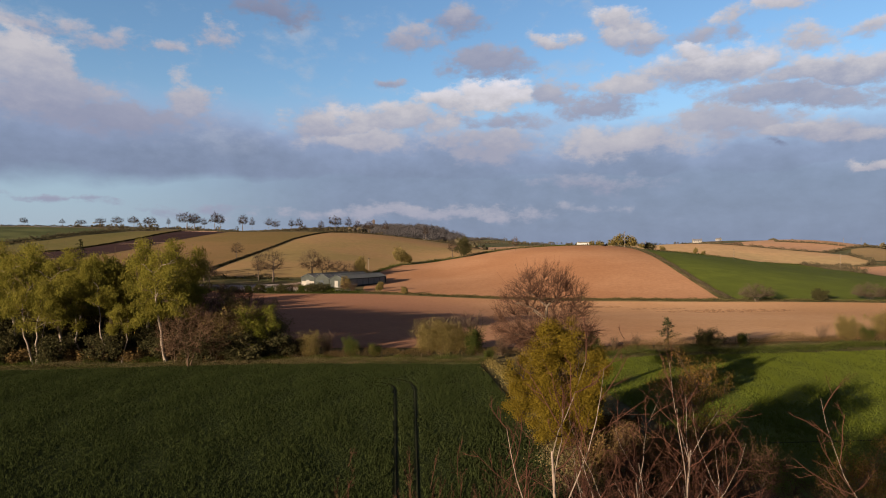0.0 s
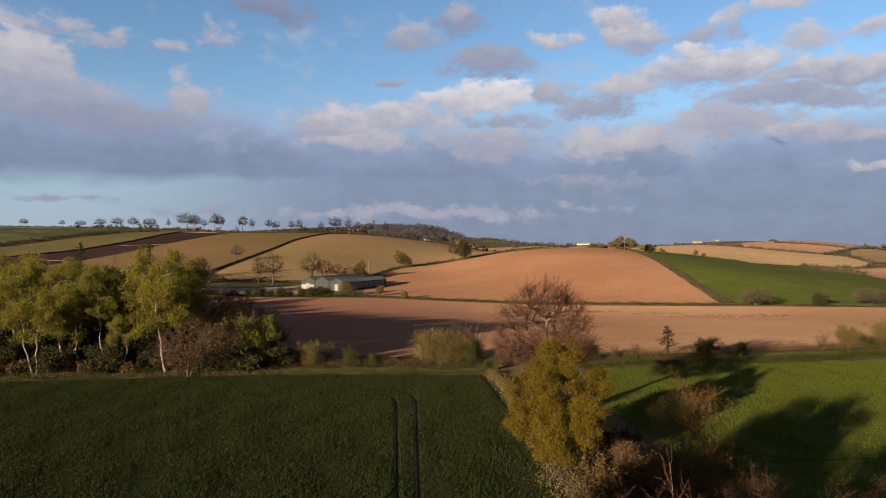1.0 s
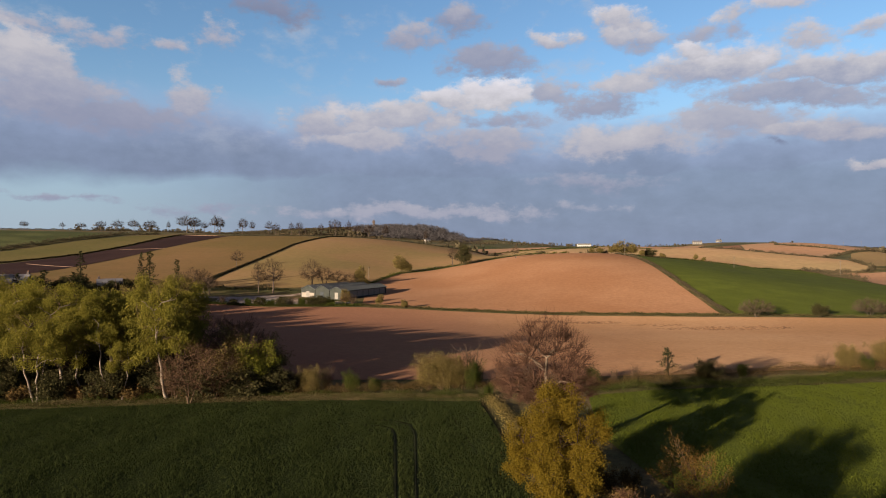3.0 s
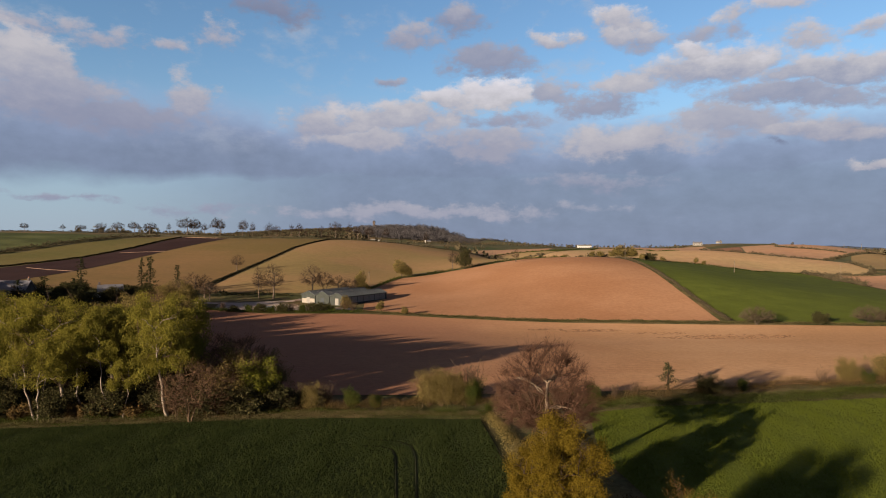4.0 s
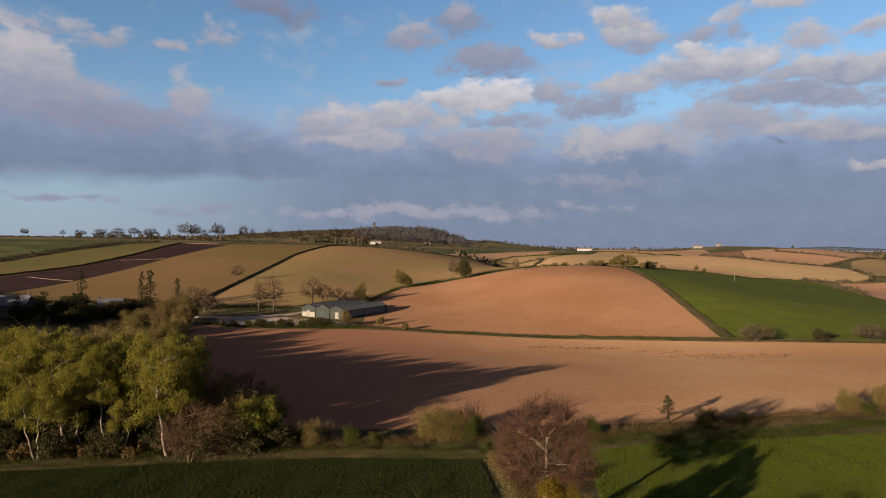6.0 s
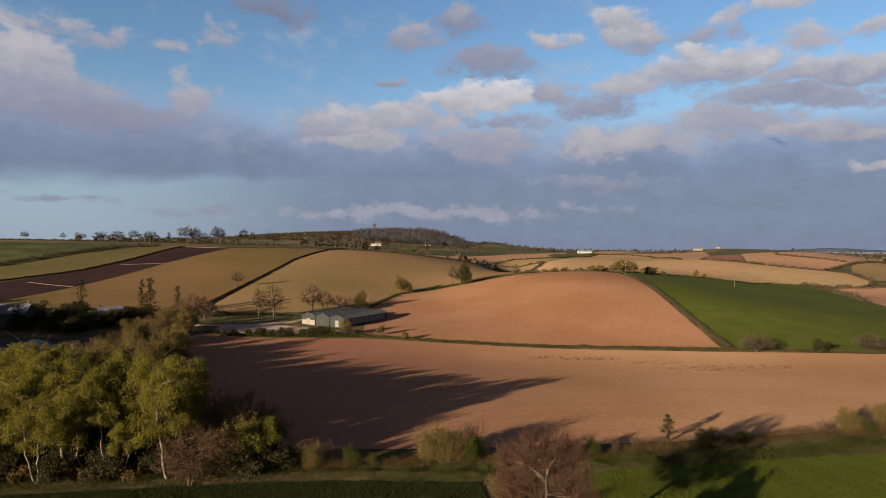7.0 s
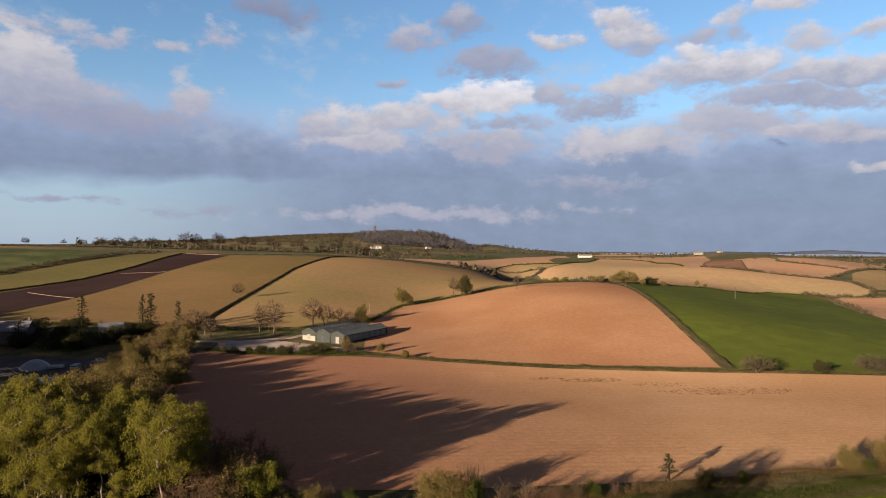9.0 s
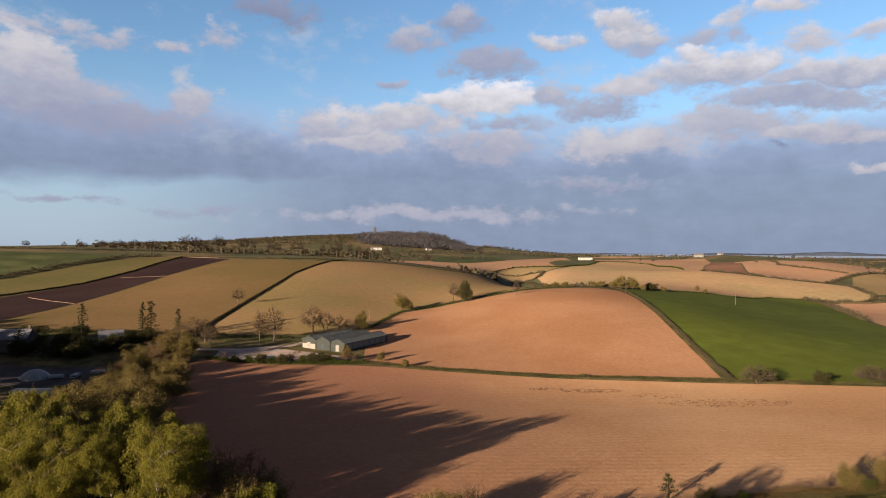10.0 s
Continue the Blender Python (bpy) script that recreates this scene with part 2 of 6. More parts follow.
# redder soil in the west, its colour also darkened for the wood's shadow
M_SOIL_NEAR = field_soil("drilled_soil", (0.294, 0.169, 0.086), (0.344, 0.209, 0.114), radians(92), 2.1, 0.14, 0.02, 0.9, 3.0, 0.12, ((0.195, 0.097, 0.058), 75.0, -40.0))
M_SOIL_HILL = field_soil("red_tilled_soil", (0.200, 0.101, 0.052), (0.240, 0.131, 0.073), radians(8), 1.7, 0.02, 0.014, 0.7, 5.0, 0.12)
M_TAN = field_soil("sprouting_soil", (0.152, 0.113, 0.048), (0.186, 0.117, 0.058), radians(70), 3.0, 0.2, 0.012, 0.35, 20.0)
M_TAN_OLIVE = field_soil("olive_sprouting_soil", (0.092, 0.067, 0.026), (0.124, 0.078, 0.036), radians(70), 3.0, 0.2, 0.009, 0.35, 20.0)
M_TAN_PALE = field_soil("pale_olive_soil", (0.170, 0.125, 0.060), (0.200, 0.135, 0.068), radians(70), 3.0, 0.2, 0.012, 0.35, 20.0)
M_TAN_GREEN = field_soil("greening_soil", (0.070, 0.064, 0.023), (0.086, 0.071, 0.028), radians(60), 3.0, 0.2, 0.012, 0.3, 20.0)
M_DARK = field_soil("dark_ploughed_soil", (0.0215, 0.0122, 0.0116), (0.0285, 0.0165, 0.0150), radians(35), 3.0, 0.06, 0.02, 0.6, 6.0)
M_FAR_ORANGE = field_soil("far_orange_soil", (0.270, 0.156, 0.092), (0.235, 0.150, 0.092), radians(40), 6.0, 0.3, 0.008, 0.15, 30.0)
M_FAR_TAN = field_soil("far_tan_soil", (0.232, 0.170, 0.088), (0.280, 0.176, 0.098), radians(75), 6.0, 0.3, 0.008, 0.15, 30.0)
M_BROWN = field_soil("brown_mound_soil", (0.1235, 0.0655, 0.0428), (0.1546, 0.0848, 0.0538), radians(75), 6.0, 0.3, 0.02, 0.15, 30.0)
M_PASTURE = surface("pasture", (0.038, 0.046, 0.017), 0.3, 0.05, 0.6, second=(0.054, 0.060, 0.023), patch_scale=0.02)
M_GRAVEL = surface("yard_gravel", (0.270, 0.215, 0.180), 0.25, 0.3, 3.0, second=(0.190, 0.145, 0.118), patch_scale=0.08)
M_SEA = surface("still_sea", (0.20, 0.25, 0.34), 0.1, 0.005, 0.02, rough=0.5, bump=0.0)
# distance haze is put into the shore's blue base colour
M_HAZED_SHORE = surface("hazed_far_shore", (0.050, 0.062, 0.085), 0.2, 0.004, 0.02, bump=0.0)
M_BARK = surface("grey_bark", (0.060, 0.046, 0.036), 0.4, 1.5, 12.0)
M_ASH_BARK = surface("ash_bark", (0.080, 0.060, 0.043), 0.4, 1.0, 9.0)
M_PALE_BARK = surface("pale_bark", (0.115, 0.095, 0.075), 0.4, 1.0, 9.0)
M_TWIG = surface("brown_twigs", (0.050, 0.034, 0.022), 0.35, 0.7, 6.0)
M_TWIG_RED = surface("red_shoots", (0.040, 0.018, 0.012), 0.35, 3.0, 20.0)
M_STEM = surface("smooth_grey_stems", (0.105, 0.082, 0.064), 0.4, 3.0, 20.0)
M_TWIG_DARK = surface("dark_twigs", (0.022, 0.0150, 0.0110), 0.35, 0.7, 6.0)
M_TWIG_BROWN = surface("warm_brown_twigs", (0.062, 0.038, 0.022), 0.35, 0.7, 6.0)
M_TWIG_GREY = surface("grey_brown_twigs", (0.046, 0.036, 0.023), 0.3, 0.7, 6.0)
M_LEAF_FAR = foliage("far_brown_scrub", (0.036, 0.030, 0.020), (0.055, 0.046, 0.026), 0.15)
M_LEAF_VERGE = foliage("olive_verge", (0.034, 0.034, 0.013), (0.060, 0.050, 0.022), 0.2, 0.2)
M_LEAF_POPLAR = foliage("young_poplar_leaves", (0.080, 0.078, 0.0130), (0.124, 0.108, 0.0200), 0.48, 0.10)
M_LEAF_OAK = foliage("golden_oak_leaves", (0.0740, 0.0520, 0.0070), (0.0950, 0.0690, 0.0095), 0.42, 0.1)
M_LEAF_LIME = foliage("lime_leaves", (0.068, 0.074, 0.010), (0.102, 0.098, 0.015), 0.35, 0.15)
M_LEAF_GREEN = foliage("hedge_leaves", (0.0202, 0.0315, 0.0069), (0.0447, 0.0485, 0.0113))
M_LEAF_DARK = foliage("dark_leaves", (0.0230, 0.0240, 0.0100), (0.0420, 0.0370, 0.0160))
M_LEAF_BROWN = foliage("brown_buds", (0.046, 0.031, 0.012), (0.068, 0.045, 0.017), 0.2)
M_LEAF_OLIVE = foliage("olive_leaves", (0.080, 0.063, 0.022), (0.118, 0.091, 0.031))
# the distant wood's grey base colour includes aerial haze
M_HAZED_WOOD = foliage("hazed_far_wood", (0.034, 0.032, 0.035), (0.048, 0.045, 0.045), 0.1, 0.06)
M_LEAF_HEDGE = foliage("clipped_dark_hedge", (0.014, 0.013, 0.008), (0.024, 0.021, 0.012), 0.1, 0.2)
M_TWIG_ASH = surface("red_brown_twigs", (0.052, 0.028, 0.018), 0.35, 0.7, 6.0)
M_CONIFER = foliage("conifer_needles", (0.013, 0.016, 0.007), (0.024, 0.026, 0.011), 0.1)
M_LEAF_GOLD = foliage("golden_brown_buds", (0.070, 0.040, 0.011), (0.100, 0.060, 0.016), 0.3, 0.15)
M_STRAW = foliage("dry_grass", (0.090, 0.068, 0.035), (0.062, 0.058, 0.024), 0.3, 0.2)
# blades in two tones: shade in the near field's colour, sun in the other
M_BLADE_SHADED = foliage("crop_blades", (0.018, 0.024, 0.008), (0.024, 0.031, 0.010), 0.3, 0.10)
M_BLADE_LIT = foliage("sunlit_crop_blades", (0.054, 0.068, 0.0096), (0.063, 0.076, 0.0113), 0.35, 0.08)
M_WALL = surface("weathered_white_render", (0.150, 0.136, 0.115), 0.15, 0.6, 4.0)
M_ROOF = surface("grey_sheet_roof", (0.046, 0.051, 0.052), 0.2, 0.5, 3.0, rough=0.75)
M_WOOD = surface("weathered_pole_wood", (0.085, 0.07, 0.055), 0.2, 1.0, 8.0)
M_STONE_AND_SHADE = surface("stone_and_shaded_walls", (0.055, 0.046, 0.042), 0.2, 0.3, 2.0)

# ---- ground ----
# rounded hills and hollows: x, y, two radii, turn, height
NEAR_HILLS = [
    (89, 391, 61, 104, -0.57, 12.76),
    (-3, 345, 41, 90, 0.24, -7.32),
    (-226, 629, 193, 183, -0.03, 12.61),
    (-68, 544, 90, 169, 0.15, 11.55),
    (-213, 280, 247, 233, 0.07, -6.66),
    (280, 691, 80, 150, -0.35, 22.04),
    (396, 593, 112, 68, 0.09, -11.68),
    (35, 196, 144, 31, 0.02, -3.13),
    (81, 698, 22, 139, -0.03, -13.22),
    (581, 582, 340, 243, 0.3, -16.01),
    (117, 301, 58, 72, 0.97, 6.28),
    (-368, 391, 93, 150, -0.54, -8.03),
    (-53, 267, 59, 33, 0.47, -3.98),
]
FAR_HILLS = [
    (-575, 803, 370, 399, -0.18, 30.07),
    (601, 1233, 53, 208, 0.1, 15.04),
    (-291, 2520, 332, 408, 0.61, 58.89),
    (-919, 2611, 528, 1401, -0.24, 54.28),
    (804, 1513, 387, 628, -0.04, 16.33),
    (-70, 1624, 427, 184, 0.56, 13.82),
    (-7, 2525, 260, 105, -0.65, 29.56),
    (95, 2500, 62, 260, 0.0, -21.0),
    (200, 440, 45, 60, 0.0, 3.35),
    (270, 590, 60, 90, 0.0, 20.62),
    (345, 560, 60, 80, 0.0, 8.32),
    (280, 490, 60, 70, 0.0, -14.31),
    (260, 400, 60, 60, 0.0, 3.79),
    (340, 480, 70, 70, 0.0, 6.79),
    (420, 640, 80, 90, 0.0, 26.18),
    (470, 810, 110, 120, 0.0, 34.36),
    (530, 720, 90, 110, 0.0, -8.23),
    (150, 760, 80, 120, 0.0, 1.50),
    (280, 1100, 140, 150, 0.0, 12.28),
    (480, 1030, 120, 130, 0.0, 3.03),
    (580, 1300, 140, 150, 0.0, 0.09),
    (280, 690, 80, 110, 0.0, -25.89),
    (370, 730, 80, 80, 0.0, -10.39),
    (230, 780, 90, 110, 0.0, 14.60),
    (380, 900, 100, 110, 0.0, -15.15),
    (620, 1060, 120, 120, 0.0, -0.56),
]
BASE = 0.27


def height(x, y):
    """Height of the land at x, y; takes numbers or arrays."""
    x, y = np.asarray(x, float), np.asarray(y, float)
    z = np.full(x.shape, BASE)
    for cx, cy, rx, ry, turn, h in NEAR_HILLS + FAR_HILLS:
        c, s = math.cos(turn), math.sin(turn)
        dx, dy = x - cx, y - cy
        z = z + h * np.exp(-0.5 * (((c * dx + s * dy) / rx) ** 2 + ((c * dy - s * dx) / ry) ** 2))
    return z


def mesh_of(name, verts, faces, material, smooth=False):
    me = bpy.data.meshes.new(name)
    me.from_pydata(verts, [], faces)
    for m in material if isinstance(material, (list, tuple)) else [material]:
        me.materials.append(m)
    if smooth:
        me.polygons.foreach_set("use_smooth", [True] * len(me.polygons))
    me.update()
    return me


def part(name, mesh, parent, label=""):
    """Links a mesh as one part under a thing or a part."""
    ob = new(name, mesh)
    ob.parent = parent
    return tagged(ob, label)


# each field: name, label, material, lift, corners in plan
FIELDS = [
    ("crop_field", "green field of young cereal with tramlines, shade in its colour", M_CROP_SHADED, 0.06,
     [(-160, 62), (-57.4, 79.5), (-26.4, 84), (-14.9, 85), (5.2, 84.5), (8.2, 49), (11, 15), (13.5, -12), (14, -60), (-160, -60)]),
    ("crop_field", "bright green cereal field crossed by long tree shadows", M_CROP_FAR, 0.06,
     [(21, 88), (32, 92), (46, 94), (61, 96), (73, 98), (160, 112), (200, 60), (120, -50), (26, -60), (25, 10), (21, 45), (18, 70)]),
    ("drilled_field", "pale red-brown drilled field with long shadows", M_SOIL_NEAR, 0.08,
     [(-92.5, 236), (-95, 220), (-91.6, 204), (-87, 180), (-66, 149), (-47, 124), (-33, 107), (-24, 98), (0, 98.5), (38, 103), (64, 108), (84, 112), (220, 128), (220, 190),
      (141.9, 195.5), (90.6, 200), (41.7, 208), (-7.3, 218.5), (-31, 224), (-63.9, 224)]),
    ("tilled_field", "orange-brown tilled field over a rounded hill", M_SOIL_HILL, 0.1,
     [(-31, 234), (-34, 265), (-36.4, 300), (-23.7, 345), (4.8, 367), (40, 381), (62, 392), (96, 394), (107, 375), (106, 345), (102.5, 300), (97.8, 253), (96.7, 238), (95.6, 223), (93.6, 206), (42.3, 213), (-7.4, 223)]),
    ("crop_field", "deep green cereal field sloping down from the hill", M_CROP_FAR, 0.1,
     [(108.5, 376), (118, 398), (137.7, 426), (162.5, 424), (188, 437), (205.5, 432), (258.5, 486), (284.5, 485), (290, 464), (266, 410), (250, 375), (236, 325), (228, 270), (220, 199), (143, 199.5), (99.0, 205.5), (99.6, 223), (101.0, 250), (105.5, 300), (109.0, 345)]),
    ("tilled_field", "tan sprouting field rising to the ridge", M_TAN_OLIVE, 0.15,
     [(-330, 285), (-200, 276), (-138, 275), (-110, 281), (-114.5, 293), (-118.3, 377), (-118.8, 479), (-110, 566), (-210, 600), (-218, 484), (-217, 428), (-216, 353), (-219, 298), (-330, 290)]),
    ("ploughed_field", "dark brown ploughed strip along a hedge", M_DARK, 0.15,
     [(-360, 340), (-284, 389), (-274, 419), (-264, 447), (-258, 509), (-264, 622), (-212, 602), (-220, 484), (-219, 428), (-218, 354), (-221, 300), (-330, 292)]),
    ("grass_field", "olive green grass field along the ridge", M_TAN_GREEN, 0.15,
     [(-400, 400), (-336, 460), (-324, 548), (-301, 604), (-270, 621), (-265, 520), (-269, 452), (-282, 427), (-296, 402), (-370, 345)]),
    ("grass_field", "green pasture on the ridge behind a hedge", M_PASTURE, 0.15,
     [(-900, 500), (-600, 660), (-455, 640), (-372, 632), (-331, 612), (-331, 569), (-344, 504), (-355, 476), (-410, 405), (-800, 300)]),
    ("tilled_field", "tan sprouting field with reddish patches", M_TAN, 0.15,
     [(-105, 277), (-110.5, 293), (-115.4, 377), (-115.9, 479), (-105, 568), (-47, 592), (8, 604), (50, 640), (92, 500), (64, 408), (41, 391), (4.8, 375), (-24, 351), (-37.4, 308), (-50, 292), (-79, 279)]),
    ("gravel_yard", "pale gravel yard beside the farm shed", M_GRAVEL, 0.12,
     [(-90, 238), (-92, 250), (-70, 256), (-60, 252), (-38, 240), (-33, 236), (-50, 232), (-63.9, 230)]),
    ("tilled_field", "pale orange field on the far slope", M_FAR_ORANGE, 0.4,
     [(269, 1062), (316, 1057), (342, 1010), (320, 880), (307, 782), (264, 640), (484, 1107), (530, 1240), (470, 1480), (345, 1500), (300, 1300)]),
    ("tilled_field", "broad pale tan field behind the hill", M_FAR_TAN, 0.25,
     [(109, 717), (124, 751), (159, 803), (215, 930), (269, 1060), (316, 1055), (340, 1008), (318, 880), (305, 780), (268, 636), (287, 604), (307, 588), (327, 575), (351, 563), (364, 550),
      (353, 505), (328, 469), (304, 473), (286, 487), (260, 489), (208, 437), (188, 442), (162, 429), (138, 431), (122, 412), (105, 425), (100, 500), (104, 640)]),
    ("ploughed_field", "brown ploughed field on the far rise", M_BROWN, 0.3,
     [(268, 637), (484, 1107), (514, 1087), (331, 664), (312, 612)]),
    ("tilled_field", "far orange field on the gentle rise", M_FAR_ORANGE, 0.3,
     [(333, 664), (314, 592), (330, 578), (353, 566), (412, 626), (508, 705), (572, 791), (628, 950), (614, 1007), (553, 1090), (516, 1086)]),
    ("tilled_field", "small olive tan field behind a hedge", M_TAN_PALE, 0.25,
     [(416, 622), (508, 700), (575, 690), (480, 560), (358, 503), (367, 548)]),
    ("tilled_field", "small orange field below the hedge of bushes", M_FAR_ORANGE, 0.25,
     [(306, 470), (328, 466), (440, 490), (400, 380), (330, 330), (239, 325), (253, 375), (269, 410), (293, 464)]),
    ("tilled_field", "pale pink far field in the valley", M_FAR_ORANGE, 0.4,
     [(-110, 1215), (-30, 1245), (45, 1110), (150, 1427), (231, 1521), (320, 1615), (300, 1400), (180, 1050), (160, 830), (107, 930), (74, 850), (64, 820), (40, 690), (-20, 680), (-90, 900)]),
    ("grass_field", "narrow green meadow in the far valley", M_PASTURE, 0.4,
     [(-30, 1250), (45, 1115), (150, 1432), (120, 1560), (-20, 1480)]),
    ("tilled_field", "little tan field in the hollow", M_TAN_PALE, 0.3,
     [(76, 850), (107, 925), (158, 815), (123, 752), (108, 718), (94, 704), (72, 722), (66, 820)]),
    ("grass_field", "far green meadow below the wooded hill", M_PASTURE, 0.5,
     [(-500, 1150), (-380, 1560), (-120, 1620), (-110, 1280), (-160, 1000)]),
    ("grass_field", "green pasture beyond the ridge", M_PASTURE, 0.4,
     [(-430, 740), (-330, 1000), (-110, 1080), (-70, 820), (-140, 710)]),
    ("tilled_field", "tan field far to the side of the valley", M_FAR_TAN, 0.4,
     [(640, 950), (900, 1000), (900, 760), (620, 690), (520, 702), (585, 790)]),
    ("tilled_field", "pale far field on the coastal plain", M_FAR_TAN, 0.6,
     [(380, 1620), (900, 1500), (1500, 1800), (1300, 2300), (700, 2300)]),
    ("tilled_field", "far orange field on the coastal plain", M_FAR_ORANGE, 0.6,
     [(900, 1350), (1600, 1500), (1700, 1150), (1000, 1000)]),
    ("sea", "calm blue-grey sea inlet near the horizon", M_SEA, 0.6,
     [(1100, 2900), (3900, 2600), (4300, 3800), (2400, 4700), (1500, 4850), (1000, 4000)]),
]


def inside(x, y, corners):
    hit = np.zeros(np.shape(x), bool)
    for (x0, y0), (x1, y1) in zip(corners, corners[1:] + corners[:1]):
        if y0 != y1:
            hit ^= ((y0 > y) != (y1 > y)) & (x < (x1 - x0) * (y - y0) / (y1 - y0) + x0)
    return hit


def build_ground():
    from mathutils.geometry import delaunay_2d_cdt
    pts, edges = [], []
    for name, label, material, lift, corners in FIELDS:
        first = len(pts)
        for (x0, y0), (x1, y1) in zip(corners, corners[1:] + corners[:1]):
            step = 5 if min(y0, y1) < 420 and abs(x0) < 300 else 25
            n = max(1, int(math.hypot(x1 - x0, y1 - y0) / step))
            pts += [(x0 + (x1 - x0) * k / n, y0 + (y1 - y0) * k / n) for k in range(n)]
        edges += [(k, k + 1) for k in range(first, len(pts) - 1)] + [(len(pts) - 1, first)]
    rng = np.random.default_rng(4)
    for x0, x1, y0, y1, step, hole in ((-240, 320, -20, 420, 6, None), (-560, 560, -150, 900, 16, (-240, 320, -20, 420)),
                                       (-1300, 1300, -600, 3000, 60, (-560, 560, -150, 900)), (-4900, 4900, -1500, 4900, 220, (-1300, 1300, -600, 3000))):
        gx, gy = np.meshgrid(np.arange(x0, x1 + 1, step), np.arange(y0, y1 + 1, step))
        gx, gy = gx.ravel() + rng.uniform(-0.3, 0.3, gx.size) * step, gy.ravel() + rng.uniform(-0.3, 0.3, gy.size) * step
        if hole:
            keep = ~((gx > hole[0]) & (gx < hole[1]) & (gy > hole[2]) & (gy < hole[3]))
            gx, gy = gx[keep], gy[keep]
        pts += list(zip(gx.tolist(), gy.tolist()))
    vs, _, fs, *_ = delaunay_2d_cdt([Vector(p) for p in pts], edges, [], 0, 0.02)
    xy = np.array([(v.x, v.y) for v in vs])
    z = height(xy[:, 0], xy[:, 1])
    tri = np.array(fs)
    mid = xy[tri].mean(1)
    own = np.full(len(tri), -1)
    for k, field in enumerate(FIELDS):
        own[inside(mid[:, 0], mid[:, 1], field[4])] = k
    verts = np.c_[xy, z]
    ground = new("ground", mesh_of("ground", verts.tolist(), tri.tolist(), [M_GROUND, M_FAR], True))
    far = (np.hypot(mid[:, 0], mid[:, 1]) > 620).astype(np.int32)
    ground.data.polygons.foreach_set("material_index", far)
    tagged(ground, "rough grass land between fields and hedges", "ground", kind="structure")
    for k, (name, label, material, lift, corners) in enumerate(FIELDS):
        mine = tri[own == k]
        used, back = np.unique(mine, return_inverse=True)
        v = verts[used] + (0, 0, lift)
        ob = new(name, mesh_of(name, v.tolist(), back.reshape(-1, 3).tolist(), material, True))
        tagged(ob, label, "field" if name != "sea" else "sea", kind="structure")


build_ground()


# ---- plants ----
def fast_mesh(name, verts, faces, material, smooth=False):
    """A mesh from arrays: faces all have the same number of corners, or come with an index of the material each."""
    me = bpy.data.meshes.new(name)
    verts, faces = np.asarray(verts, np.float32), np.asarray(faces, np.int32)
    k = faces.shape[1]
    me.vertices.add(len(verts))
    me.vertices.foreach_set("co", verts.ravel())
    me.loops.add(faces.size)
    me.loops.foreach_set("vertex_index", faces.ravel())
    me.polygons.add(len(faces))
    me.polygons.foreach_set("loop_start", np.arange(0, faces.size, k, dtype=np.int32))
    me.materials.append(material)
    if smooth:
        me.polygons.foreach_set("use_smooth", np.ones(len(faces), bool))
    me.update()
    me.validate()
    return me


def unit(v):
    return v / np.maximum(np.linalg.norm(v, axis=-1, keepdims=True), 1e-9)


def march(rng, start, way, length, segs, wobble, lift):
    """Bent lines: m starts, directions and lengths give m lines of segs + 1 points."""
    pts, p, d = [start], start, way
    for _ in range(segs):
        p = p + d * (length / segs)[:, None]
        pts.append(p)
        d = unit(d + rng.normal(0, wobble, d.shape) + np.array((0, 0, lift)))
    return np.stack(pts, 1)


def fork(rng, lines, radii, count, t0, t1, angle, ratio, shrink=0.45, base_len=None):
    """Children of lines: starts, directions, lengths and radii, spread along each parent."""
    m, n = lines.shape[:2]
    t = (np.arange(count)[None, :] + rng.uniform(0, 1, (m, count))) / count * (t1 - t0) + t0
    at = np.clip(t * (n - 1), 0, n - 1.001)
    i = at.astype(int)
    f = (at - i)[..., None]
    row = np.arange(m)[:, None]
    a, b = lines[row, i], lines[row, i + 1]
    tan = unit(b - a)
    side = unit(np.cross(tan, rng.normal(0, 1, tan.shape)))
    ang = radians(angle) * rng.uniform(0.7, 1.25, t.shape)[..., None]
    way = unit(np.cos(ang) * tan + np.sin(ang) * side)
    plen = np.linalg.norm(np.diff(lines, axis=1), axis=2).sum(1)[:, None] if base_len is None else base_len
    length = plen * ratio * (1 - shrink * t) * rng.uniform(0.7, 1.2, t.shape)
    r = (radii[row, i] * (1 - f[..., 0]) + radii[row, i + 1] * f[..., 0]) * 0.62
    return (a + (b - a) * f).reshape(-1, 3), way.reshape(-1, 3), length.ravel(), r.ravel()


def taper(r0, segs, end):
    return r0[:, None] * np.linspace(1, end, segs + 1)[None, :]


def tubes(lines, radii, sides):
    m, n = lines.shape[:2]
    tan = unit(np.gradient(lines, axis=1))
    ref = np.where(np.abs(tan[..., 2:3]) > 0.9, np.array((1.0, 0, 0)), np.array((0, 0, 1.0)))
    u = unit(np.cross(tan, ref))
    v = np.cross(tan, u)
    a = np.arange(sides) * 2 * math.pi / sides
    ring = lines[:, :, None] + radii[:, :, None, None] * (np.cos(a)[:, None] * u[:, :, None] + np.sin(a)[:, None] * v[:, :, None])
    idx = np.arange(m * n * sides).reshape(m, n, sides)
    nxt = np.roll(idx, -1, 2)
    quads = np.stack([idx[:, :-1], nxt[:, :-1], nxt[:, 1:], idx[:, 1:]], -1).reshape(-1, 4)
    return ring.reshape(-1, 3), quads


def join(*pieces):
    verts, faces, base = [], [], 0
    for v, f in pieces:
        verts.append(v)
        faces.append(f + base)
        base += len(v)
    return np.concatenate(verts), np.concatenate(faces)


